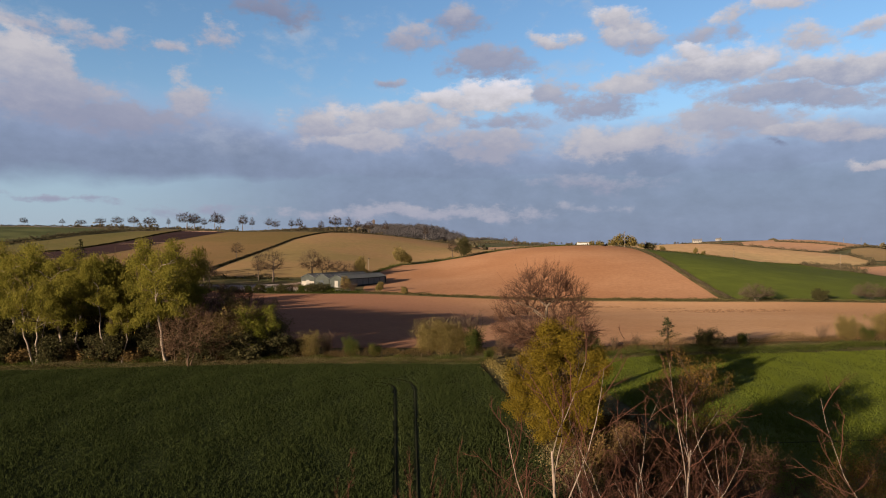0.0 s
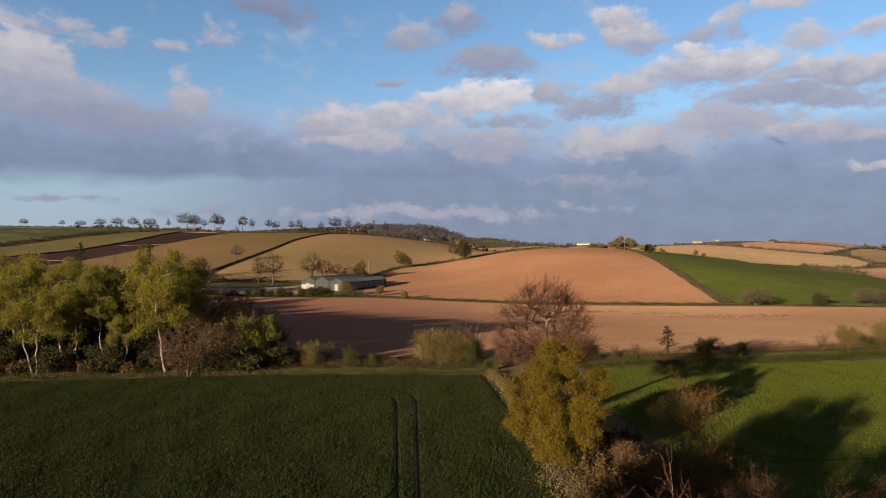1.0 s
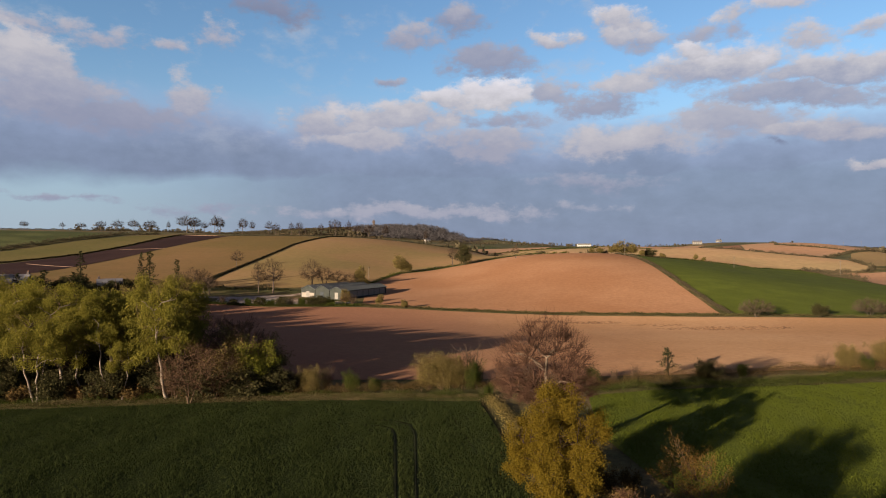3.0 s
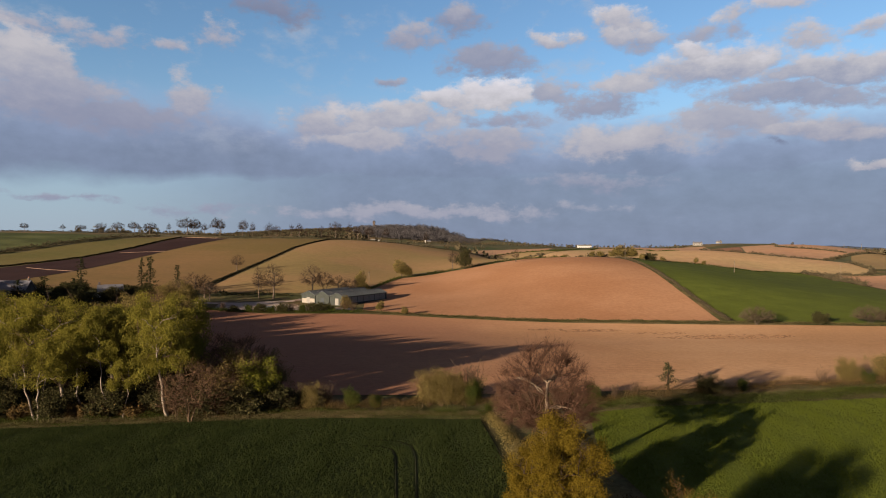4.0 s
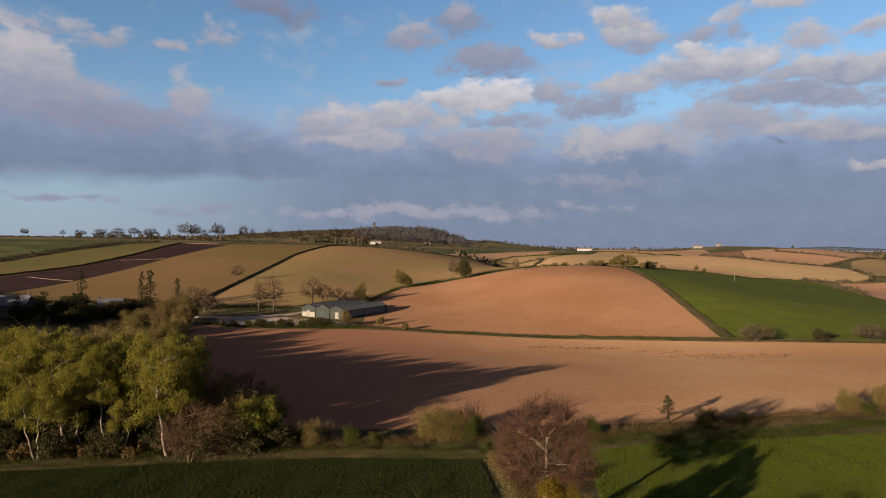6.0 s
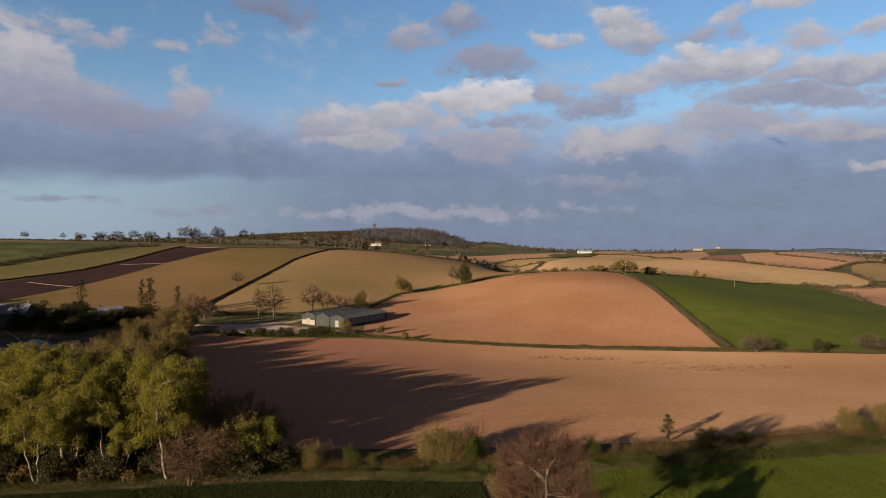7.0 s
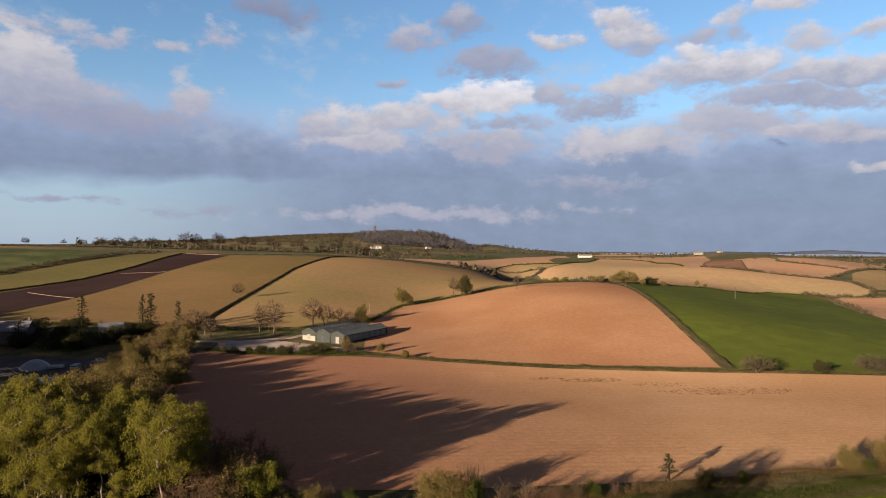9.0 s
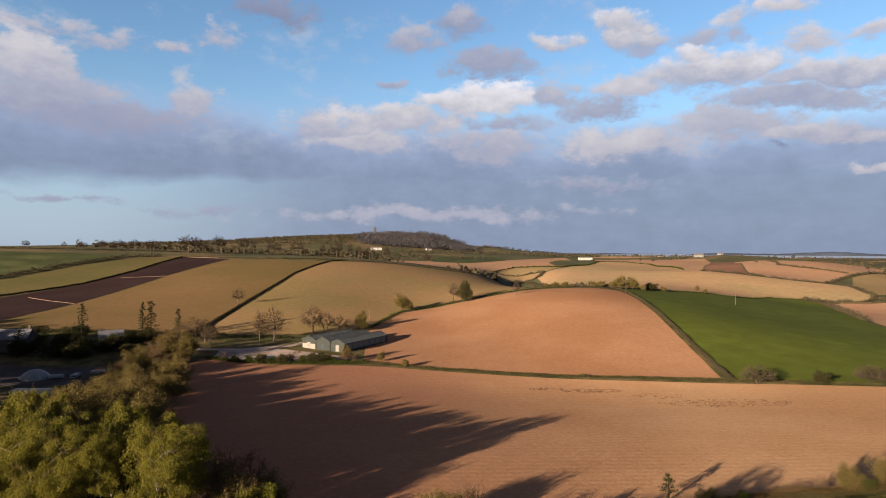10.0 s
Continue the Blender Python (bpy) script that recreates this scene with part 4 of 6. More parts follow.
for k in range(34):
    t = rng_band.random()
    x, y = -58 - 42 * t + rng_band.uniform(-14, 0), 116 + 124 * t + rng_band.uniform(-4, 8)
    more((budding, brown, budding)[k % 3], x, y, rng_band.uniform(0.75, 1.1), rng_band.uniform(0, 360), rng_band.uniform(1.0, 1.35))
for k in range(26):
    x, y = rng_band.uniform(-205, -118), rng_band.uniform(226, 262)
    more(dark, x, y, rng_band.uniform(0.8, 1.4), rng_band.uniform(0, 360), 1.2, "dense dark evergreen bush about the houses")

under = place(bush(25, "bramble_bush", "low brown bramble undergrowth at the edge of the wood", M_LEAF_BROWN, M_TWIG, 2.2, 4.4, 14, 72, 0.13, 5, 0.25, "bramble undergrowth of the wood"), -48, 84.5, 1.0, 0)
for k in range(26):
    more(dark if k % 4 == 0 else under, -68 + 1.75 * k + rng_band.uniform(-0.6, 0.6), 82.2 + 0.12 * k + rng_band.uniform(0.4, 3.5), rng_band.uniform(0.7, 1.05), rng_band.uniform(0, 360))

# -- the lane of scrub between the two crop fields --
ash = place(crown_tree(31, "ash_tree", "bare spreading ash tree with fine red-brown twigs", M_ASH_BARK, M_TWIG_ASH, None, 14.6, 5.5, 3.4, 0.40, (15, 150, 2300, 9500), lobes=0.08, twig_r=0.017, tuft=0.042, flat=0.5, split=True), 10.4, 61.5, 1.0, 30)
oak = place(crown_tree(32, "oak_tree", "dense rounded oak in golden-yellow new leaf", M_TWIG, M_TWIG_DARK, M_LEAF_OAK, 9.8, 4.0, 0.6, 0.24, (14, 90, 520, 0), 270, 0.062, 0.25, lobes=0.26, inner=0.45, flat=0.66, split=True, clumps=95, clump_size=0.26), 9.8, 50.3, 1.0, 0, 0.0, 1.0)
olive = place(crown_tree(33, "thorn_tree", "thorn tree in olive-brown bud beside the green field", M_BARK, M_TWIG, M_LEAF_GOLD, 9.8, 2.15, 0.4, 0.15, (9, 60, 420, 1300), 26, 0.034, 0.15, stems=2, lobes=0.26, twig_r=0.012), 14.1, 35.0, 1.0, 0)
thicket = place(crown_tree(34, "thorn_tree", "leafless red-brown thorn tree with tangled twigs", M_BARK, M_TWIG_ASH, M_LEAF_BROWN, 8.0, 2.7, 0.2, 0.14, (9, 60, 380, 1300), 5, 0.03, 0.14, stems=3, lobes=0.28, twig_r=0.015, group="tangled thorns of the lane"), 16.2, 31.5, 0.78, 0)
for x, y, s, turn in ((17.8, 28, 0.70, 70), (17.5, 36.5, 0.72, 150), (12.6, 41.5, 0.48, 220), (15.4, 42, 0.55, 300), (11.6, 38, 0.36, 20), (14, 46, 0.42, 100), (19.5, 24, 0.95, 260), (16.5, 23, 0.7, 45), (12, 21, 0.75, 130), (14.5, 15, 0.85, 200), (10.5, 15, 0.85, 10), (19, 13, 0.85, 80), (8.2, 10.5, 1.0, 290)):
    more(thicket, x, y, s, turn)
more(olive, 17.2, 24.5, 0.8, 170)
more(olive, 21, 15, 0.95, 220)
more(olive, 24, 5, 1.1, 30)
more(olive, 18, 0, 1.1, 130)

for x, y, s, turn in ((11.5, 44, 0.9, 10), (13.5, 43, 1.0, 80), (16, 45, 0.9, 150), (12.5, 39, 0.9, 200), (15, 38.5, 1.0, 260), (17.5, 40, 0.9, 320), (13, 35, 0.9, 40), (11.8, 47.5, 0.8, 100), (14.8, 49, 0.9, 170), (17.2, 48, 0.8, 230), (12, 31, 0.9, 290), (16, 33, 0.8, 350), (14, 53, 0.9, 60), (16.8, 54, 0.8, 120)):
    more(under, x, y, s, turn, 0.9, "low brown bramble undergrowth in the lane")

# rows added out of view on the left to shade the houses and tan field
for x, y, s, turn, kind in ((-147, 144, 1.0, 10, 0), (-152, 152, 1.1, 80, 1), (-157, 160, 1.0, 150, 0), (-162, 168, 1.1, 220, 1), (-168, 175, 1.0, 290, 0), (-174, 182, 1.1, 0, 1), (-181, 188, 1.0, 70, 0), (-188, 195, 1.1, 140, 1),
                            (-196, 202, 1.0, 210, 0), (-128, 140, 1.1, 20, 0), (-138, 150, 1.2, 120, 0), (-146, 160, 1.2, 220, 0), (-154, 170, 1.2, 320, 0), (-164, 182, 1.2, 60, 0), (-176, 196, 1.2, 160, 0), (-186, 206, 1.2, 260, 0), (-204, 209, 1.1, 280, 1), (-212, 216, 1.0, 350, 0), (-228, 222, 1.1, 20, 1), (-238, 231, 1.15, 90, 0), (-250, 241, 1.1, 160, 1), (-262, 250, 1.15, 230, 0), (-276, 258, 1.1, 300, 1), (-160, 152, 1.0, 60, 0), (-176, 172, 1.1, 130, 0), (-192, 190, 1.0, 200, 0), (-140, 136, 1.0, 270, 1)):
    more(pop_d, x, y, s, turn, 1.25)

for x, y, s, turn, wide in ((-22.9, -1.9, 1.24, 10, 0.90), (-20.5, -5.5, 1.2, 100, 0.85), (-26.5, -5.0, 1.2, 200, 0.8), (-28, -12, 1.15, 60, 0.8), (-17, -14, 1.0, 80, 0.9), (-9, -12, 0.86, 150, 1.0), (-1, -12, 0.84, 220, 1.0), (6, -13, 0.86, 290, 1.0), (13, -10, 0.84, 0, 0.95), (-20, -22, 1.15, 140, 0.9)):
    more(pop_d, x, y, s, turn, wide, "broad leafing tree at the end of the lane")

NEAR = "slender bare trees beneath the rising view"
alder = place(tree(41, "alder_tree", "slender bare tree with pale upright stem and red twigs", M_STEM, M_TWIG_RED, None, 15.3, 0.95, 0.125, 0.60, 14, 0.15, 33, 0.20, 5, 3, 2, 0, bend=0.04, group=NEAR, twig_r=0.0042, tip=0.10, thin=0.50, wobble=0.07, top=0.35), 2.1, 6.3, 1.0, 0)
alder2 = place(tree(42, "alder_tree", "slender bare tree with pale forked stems and red twigs", M_STEM, M_TWIG_RED, None, 14.3, 0.90, 0.115, 0.62, 9, 0.17, 44, 0.10, 5, 3, 2, 0, bend=0.05, stems=2, fork_spread=8, group=NEAR, twig_r=0.0042, tip=0.12, thin=0.60, wobble=0.10, top=0.3), 4.1, 8.0, 1.0, 60)
leaner = place(tree(44, "alder_tree", "bare tree with a pale stem leaning over the green field", M_STEM, M_TWIG_RED, None, 14.5, 0.92, 0.095, 0.70, 8, 0.13, 36, 0.14, 5, 3, 2, 0, bend=0.05, group=NEAR, twig_r=0.0042, tip=0.12, thin=0.58, wobble=0.10, top=0.3, lean=(0.10, 0.02)), 2.0, 7.3, 1.0, 0)
shoots = place(tree(43, "alder_tree", "dense cluster of upright dark red alder shoots", M_TWIG_RED, M_TWIG_RED, None, 13.2, 0.86, 0.050, 0.62, 7, 0.15, 28, 0.20, 5, 4, 3, 0, bend=0.03, stems=7, fork_spread=5, group=NEAR, twig_r=0.0034, tip=0.16, thin=0.28, wobble=0.06), 2.6, 8.8, 1.0, 20)
for x, y, s, turn in ((1.2, 9.6, 0.94, 80), (3.9, 9.4, 0.98, 140), (2.0, 11.0, 0.90, 200), (3.4, 11.6, 0.93, 260), (5.2, 10.8, 0.92, 320), (0.9, 8.0, 0.88, 10), (4.6, 12.5, 0.90, 100)):
    more(shoots, x, y, s, turn)
more(shoots, -0.30, 6.6, 1.07, 170, 0.45, "narrow cluster of tall red alder shoots")
for ob, x, y, s, turn in ((alder2, 5.0, 8.6, 0.95, 250), (leaner, 3.6, 8.2, 0.93, 20), (leaner, 0.9, 7.6, 0.93, 175), (alder, 1.4, 8.2, 0.90, 200), (alder2, 2.9, 9.2, 0.93, 150)):
    more(ob, x, y, s, turn)

# -- the hedge beyond the crop fields --
clump = place(bush(51, "willow_bush", "olive-green willow bush in the field hedge", M_LEAF_OLIVE, M_TWIG, 5.0, 5.0, 22, 220, 0.075, 8, 0.3, "bushes of the field hedge"), -2.0, 92.5, 1.05, 0)
greenb = place(bush(52, "hawthorn_bush", "green leafing hawthorn bush in the hedge", M_LEAF_GREEN, M_TWIG_DARK, 3.5, 3.2, 16, 180, 0.075, 7, 0.25, "bushes of the field hedge"), 4.5, 92.5, 1.2, 50)
barebush = place(bush(53, "bare_bush", "bare grey-brown bush with upright twigs", None, M_TWIG, 5.5, 4.0, 20, 0, 0.1, 9, 0.2, "bare bushes of the hedges", 0.018), 4.2, 95.0, 1.2, 0)
for ob, x, y, s, turn in ((clump, 1.8, 93, 0.95, 60), (clump, -0.2, 92.2, 1.15, 140), (greenb, -13.5, 90, 0.9, 120), (greenb, -10, 90.5, 0.6, 200), (clump, -19.5, 89.5, 0.8, 20), (barebush, -17.5, 91, 0.7, 75), (barebush, 9, 92, 0.75, 140), (barebush, 13, 92, 0.8, 230), (barebush, 17, 92, 0.7, 330),
                          (barebush, 20.5, 94, 0.65, 10), (greenb, 23.5, 95.5, 0.85, 100), (barebush, 27, 96.5, 0.5, 40), (barebush, 31, 98, 0.5, 160), (greenb, 50, 102, 0.7, 250), (clump, 71.5, 108, 0.95, 20), (greenb, 75, 107.5, 0.8, 130), (clump, 80, 110, 1.1, 230),
                          (clump, 85, 111, 1.0, 300), (barebush, 66.5, 107, 0.6, 90), (barebush, 14.5, 74, 0.55, 10), (barebush, 11.5, 84, 0.5, 200), (barebush, 15, 66, 0.6, 290), (greenb, 6.5, 88, 0.5, 20)):
    more(ob, x, y, s, turn)
place(bush(54, "yew_bush", "dark evergreen bush in the field hedge", M_LEAF_DARK, M_TWIG_DARK, 3.0, 4.4, 18, 200, 0.08, 8, 0.25), 43.5, 100.5, 1.05, 0)
place(conifer(55, "pine_sapling", "small dark pine standing in the hedge", 4.4, 4.4, 8, 0.3, 0.11), 38.0, 103.0, 1.0, 0)

# -- low hedges and verges, near ones first --
hedge("hedge", "scrubby brown hedge with dry grass beyond the crop field", [(-24, 89), (-12, 91), (6, 92), (16, 92.5), (30, 98), (48, 102), (62, 105), (95, 112), (160, 122)], 1.5, 3.2, 420, 0.065, M_LEAF_BROWN, 61, 0.4, core=M_TWIG)
hedge("grass_verge", "strip of dry tussocky grass along the crop field", [(-75, 77), (-57, 81), (-26, 85.6), (-14.9, 87), (5, 86.5)], 0.55, 1.1, 420, 0.065, M_STRAW, 62)
hedge("hedge", "low dark green weeds beside the hedge of the green field", [(22, 90.3), (46, 96.3), (62, 99.4), (95, 106), (150, 114)], 0.9, 4.0, 300, 0.08, M_LEAF_GREEN, 83, 0.4)
hedge("hedge", "low dark weeds before the field hedge", [(-70, 80.5), (-40, 84.8), (-20, 87), (6, 87.6)], 0.6, 2.4, 320, 0.07, M_LEAF_GREEN, 84, 0.4)
hedge("grass_verge", "strip of green and dry grass along the field edge", [(6.6, 86), (8.8, 66), (10.2, 49), (12.4, 15)], 0.6, 1.8, 260, 0.08, M_LEAF_OLIVE, 63)
hedge("grass_verge", "rough dry grass beside the oak", [(8.0, 72), (9.6, 56), (9.4, 44), (10, 34)], 0.8, 2.6, 320, 0.07, M_STRAW, 64)
hedge("grass_verge", "pale dry bank along the far side of the green field", [(22, 92.5), (46, 98), (62, 101.5), (95, 108)], 0.5, 1.0, 240, 0.06, M_STRAW, 65)
hedge("hedge", "brown tangled undergrowth in the lane", [(11, 72), (14, 55), (16, 40), (16, 25), (14, 12)], 1.8, 5.5, 420, 0.07, M_LEAF_BROWN, 66, 0.4, core=M_TWIG)
hedge("hedge", "low dark hedge between the drilled and the orange field", [(-31, 228.5), (-7.3, 221), (41.7, 210.5), (90.6, 203), (142, 197.5), (230, 194)], 0.8, 1.2, 90, 0.15, M_LEAF_VERGE, 67, 0.35)
hedge("hedge", "trimmed hedge dropping from the hilltop", [(111, 392), (109.5, 372), (108, 345), (104.2, 300), (99.6, 250), (98.0, 224), (96.6, 206)], 1.0, 0.6, 260, 0.11, M_LEAF_FAR, 68, 0.25)
hedge("hedge", "dark hedge climbing between the two tan fields", [(-108, 279), (-113.5, 293), (-116, 377), (-117, 479), (-107, 567), (-96, 590)], 0.95, 0.6, 220, 0.13, M_LEAF_HEDGE, 69, 0.1)
hedge("hedge", "dark hedge above the ploughed strip", [(-380, 330), (-290, 393), (-278, 420), (-266, 448), (-261, 512), (-267, 622)], 1.1, 0.8, 200, 0.15, M_LEAF_HEDGE, 70, 0.12)
hedge("hedge", "overgrown brown hedge below the ridge pasture", [(-400, 395), (-345, 468), (-340, 505), (-328, 560), (-318, 606), (-290, 625)], 3.2, 4.0, 30, 0.45, M_LEAF_FAR, 71, 0.4)
hedge("hedge", "hedge along the top of the tan fields", [(-268, 628), (-212, 612), (-110, 590), (-47, 597), (8, 610), (50, 648), (85, 560), (94, 500)], 0.9, 1.3, 60, 0.24, M_LEAF_FAR, 72, 0.4)
hedge("hedge", "low brown hedge along the ridge", [(-620, 706), (-415, 703), (-290, 703), (-240, 703)], 1.4, 2.5, 18, 0.5, M_LEAF_FAR, 82, 0.4)
hedge("hedge", "hedge along the crest of the orange field", [(-37, 302), (-24, 348), (4.8, 371), (40.5, 386), (63, 400), (85, 410)], 1.2, 1.6, 22, 0.24, M_LEAF_GREEN, 73, 0.35)
hedge("hedge", "low ragged hedge beside the farm yard", [(-92, 236), (-78, 229), (-60, 226.5), (-45, 228), (-30, 229)], 1.1, 2.0, 110, 0.16, M_LEAF_GREEN, 74, 0.5, core=M_TWIG_DARK)
for ob, x, y, s, turn in ((barebush, -84, 232, 0.7, 10), (dark, -79, 230, 0.55, 70), (greenb, -73, 228.5, 0.9, 130), (dark, -69, 228, 0.75, 200), (greenb, -64.5, 227.5, 0.8, 20), (dark, -60, 227.5, 0.8, 150), (barebush, -56.5, 228, 0.8, 240),
                          (greenb, -53, 228, 0.95, 300), (dark, -49, 228.5, 0.8, 40), (dark, -45.5, 229, 0.85, 100), (greenb, -42, 229, 0.8, 190), (barebush, -34, 229.5, 0.8, 310)):
    more(ob, x, y, s, turn, 1.2)
hedge("hedge", "dark hedge at the foot of the tan field", [(-215, 270), (-170, 274), (-138, 271), (-110, 275), (-98, 271), (-70, 276)], 1.8, 2.5, 30, 0.3, M_LEAF_DARK, 75, 0.4)
hedge("hedge", "hedge along the top of the green slope", [(111, 392), (119, 403), (138, 428), (162, 426.5), (188, 439.5), (206, 435), (259, 488), (286, 487)], 0.8, 1.2, 30, 0.24, M_LEAF_GREEN, 76, 0.4)
hedge("hedge", "bushy hedge beside the small tan field", [(287, 486), (292, 465), (268, 410), (252, 376), (244, 350)], 2.6, 2.6, 40, 0.34, M_LEAF_FAR, 77, 0.5)
hedge("hedge", "line of scrub behind the pale tan field", [(266, 634), (288, 606), (308, 590), (328, 577), (353, 565), (412, 624), (508, 703), (572, 791)], 1.9, 2.6, 26, 0.42, M_LEAF_FAR, 78, 0.5)
hedge("hedge", "far hedge between orange fields", [(553, 1090), (480, 900), (414, 754), (413, 683), (428, 647)], 1.8, 3.0, 14, 0.6, M_LEAF_FAR, 79, 0.5)
hedge("hedge", "far hedge across the valley", [(64, 824), (82, 890), (107, 930), (135, 880), (160, 820), (215, 935), (269, 1062), (316, 1056), (342, 1010), (320, 880), (306, 782)], 1.5, 2.0, 20, 0.5, M_LEAF_GREEN, 80, 0.5)
hedge("hedge", "far scrubby hedge in the hollow", [(64, 824), (100, 780), (124, 750), (109, 715), (95, 703), (98, 640), (101, 560), (104, 450), (112, 415)], 2.2, 4.0, 24, 0.5, M_LEAF_FAR, 81, 0.6)

hedge("hedge", "straggling bushes beside the small tan field", [(286, 488), (304, 474), (328, 470), (352, 500), (366, 550)], 2.4, 3.4, 34, 0.4, M_LEAF_FAR, 85, 0.5)
hedge("hedge", "far hedge over the orange rise", [(614, 1007), (628, 950), (572, 791)], 1.8, 3.0, 14, 0.6, M_LEAF_FAR, 86, 0.5)

# -- trees about the farm and on the slopes --
FARM = "bare trees about the farm"
field_tree = place(crown_tree(91, "bare_tree", "bare broad tree with a pale foot beside the farm track", M_BARK, M_TWIG_DARK, None, 15, 5.2, 2.6, 0.40, (12, 70, 460, 1500), twig_r=0.026, lobes=0.2, group=FARM), -74.8, 268, 1.05, 0)
dense_tree = place(crown_tree(92, "bare_tree", "dense dark bare tree behind the sheds", M_BARK, M_TWIG, None, 14, 6.0, 2.0, 0.4, (10, 60, 460, 1700), stems=2, twig_r=0.032, lobes=0.2, group=FARM), -61.5, 286, 1.0, 0)
for ob, x, y, s, turn, wide in ((field_tree, -80.8, 267, 0.95, 90, 0.6), (dense_tree, -56, 288, 0.75, 80, 1.1), (dense_tree, -50, 291, 0.6, 160, 1.2), (dense_tree, -45, 293, 0.5, 260, 1.3), (field_tree, -117.8, 348, 0.65, 200, 1.1), (field_tree, 5.9, 375, 0.82, 120, 0.9),
                                (dense_tree, 43.5, 366, 0.62, 10, 0.7), (field_tree, -107, 262, 0.75, 20, 1.2), (field_tree, -103, 263, 0.7, 150, 1.2), (dense_tree, -111, 259, 0.6, 250, 1.2), (dense_tree, -99, 258, 0.6, 350, 1.2)):
    more(ob, x, y, s, turn, wide)
more(brown, -37.3, 228.5, 0.6, 40, 0.9, "bare brown tree in front of the sheds")
more(brown, -58, 241, 0.4, 120, 1.2, "low bare bush at the edge of the farm yard")
round_tree = place(crown_tree(93, "round_tree", "round leafing tree on the field boundary", M_BARK, M_BARK, M_LEAF_OLIVE, 9.4, 4.6, 1.0, 0.24, (8, 36, 220, 0), 16, 0.32, 0.5, lobes=0.25, group="leafing trees of the slopes"), -24, 350.5, 1.0, 0)
for x, y, s, turn, wide in ((-20.5, 352, 0.62, 80, 1.1), (-41, 300, 0.95, 150, 0.6), (-39, 297, 0.5, 20, 1.3), (99.5, 408, 0.40, 230, 1.2), (105, 409, 0.42, 300, 1.2), (109.5, 396, 0.45, 50, 1.3), (114, 396, 0.86, 140, 1.05), (123.5, 399, 0.84, 10, 1.0), (118.5, 398, 0.5, 170, 1.2), (129, 396, 0.42, 260, 1.0), (148, 411, 0.35, 350, 1.3),
                            (184.4, 445, 0.5, 100, 0.7), (187.5, 439, 0.32, 200, 1.2), (79, 470, 0.45, 20, 1.5), (84, 462, 0.5, 110, 1.4), (90, 455, 0.45, 210, 1.5), (-14, 222, 0.32, 60, 1.0), (-37, 232, 0.6, 90, 0.8), (-24, 231, 0.4, 200, 0.9)):
    more(round_tree, x, y, s, turn, wide)
more(dark, 140, 413, 1.15, 75, 1.3, "dark spreading bush beside the utility pole")
more(dark, 13.3, 371, 2.75, 30, 0.55, "ivy-clad dark tree on the field boundary")
big_bush = place(crown_tree(94, "bare_bush", "broad domed grey-brown bush at the foot of the green slope", M_BARK, M_TWIG_GREY, None, 5.8, 5.4, 0.2, 0.2, (12, 90, 900, 3600), stems=4, lobes=0.10, twig_r=0.024, group="bare bushes under the green slope", category="shrub", flat=0.4), 102.5, 199.5, 1.0, 0)
more(big_bush, 139.5, 199, 1.02, 100)
more(dark, 123, 199, 0.95, 60, 0.9, "dark tangled bush at the foot of the green slope")
place(conifer(95, "conifer", "tall gaunt conifer with sparse whorled branches", 17.5, 8.0, 17, 0.15, 0.20, 0.35, "tall conifers by the houses"), -146.6, 246.5, 1.0, 0)
cyp = place(conifer(96, "conifer", "tall dark ragged conifer by the lane", 17.0, 8.5, 20, 0.1, 0.22, 0.25, "tall conifers by the houses"), -125.6, 261, 1.0, 0)
more(cyp, -130, 262.5, 0.95, 120, 0.7)
more(cyp, -115, 263.5, 0.8, 220, 0.9)
for x, y, s, turn in ((-152, 232, 0.65, 10), (-158, 226, 0.6, 100), (-149, 226, 0.55, 190), (-143, 236, 0.6, 280), (-138, 232, 0.5, 50)):
    more(cyp, x, y, s, turn, 1.5, "broad dark conifer beside the houses")

# -- trees along the ridge and beyond --
RIDGE = "bare trees along the ridge"
ridge_tree = place(crown_tree(101, "ridge_tree", "bare rounded tree standing on the ridge", M_BARK, M_TWIG_DARK, None, 14, 7.0, 3.4, 0.42, (12, 60, 520, 900), twig_r=0.055, lobes=0.16, flat=0.5, group=RIDGE), -481, 700, 0.75, 0)
ridge_open = place(crown_tree(102, "ridge_tree", "bare open tree standing on the ridge", M_BARK, M_TWIG_DARK, None, 14, 5.6, 3.6, 0.36, (10, 50, 400, 700), twig_r=0.055, lobes=0.24, flat=0.5, group=RIDGE), -437, 700, 0.65, 0)
for x, s, wide, kind in ((-415, 0.65, 1.2, 0), (-393, 0.85, 1, 0), (-374, 0.95, 1, 0), (-355, 1.0, 1.05, 0), (-337, 0.98, 1.2, 0), (-315, 0.95, 0.5, 1), (-294, 1.5, 1.05, 0), (-285, 1.3, 0.9, 0), (-274, 1.0, 0.8, 1), (-262, 1.5, 0.75, 1), (-256, 1.45, 0.7, 0), (-230, 1.4, 0.7, 0),
                         (-219, 1.15, 0.6, 1), (-200, 1.15, 0.8, 1), (-192, 1.0, 0.7, 0), (-174, 1.05, 0.75, 1), (-165, 1.15, 0.8, 1), (-158, 0.6, 0.8, 1), (-140, 1.0, 0.8, 1), (-113, 1.25, 0.8, 0), (-99, 1.15, 0.7, 1), (-90, 1.0, 0.8, 1), (-78, 1.0, 1.0, 0), (-60, 1.1, 0.7, 1), (-18, 1.1, 0.6, 1)):
    more((ridge_tree, ridge_open)[kind], x, 700 if x < -120 else 640, s, x * 7, wide)


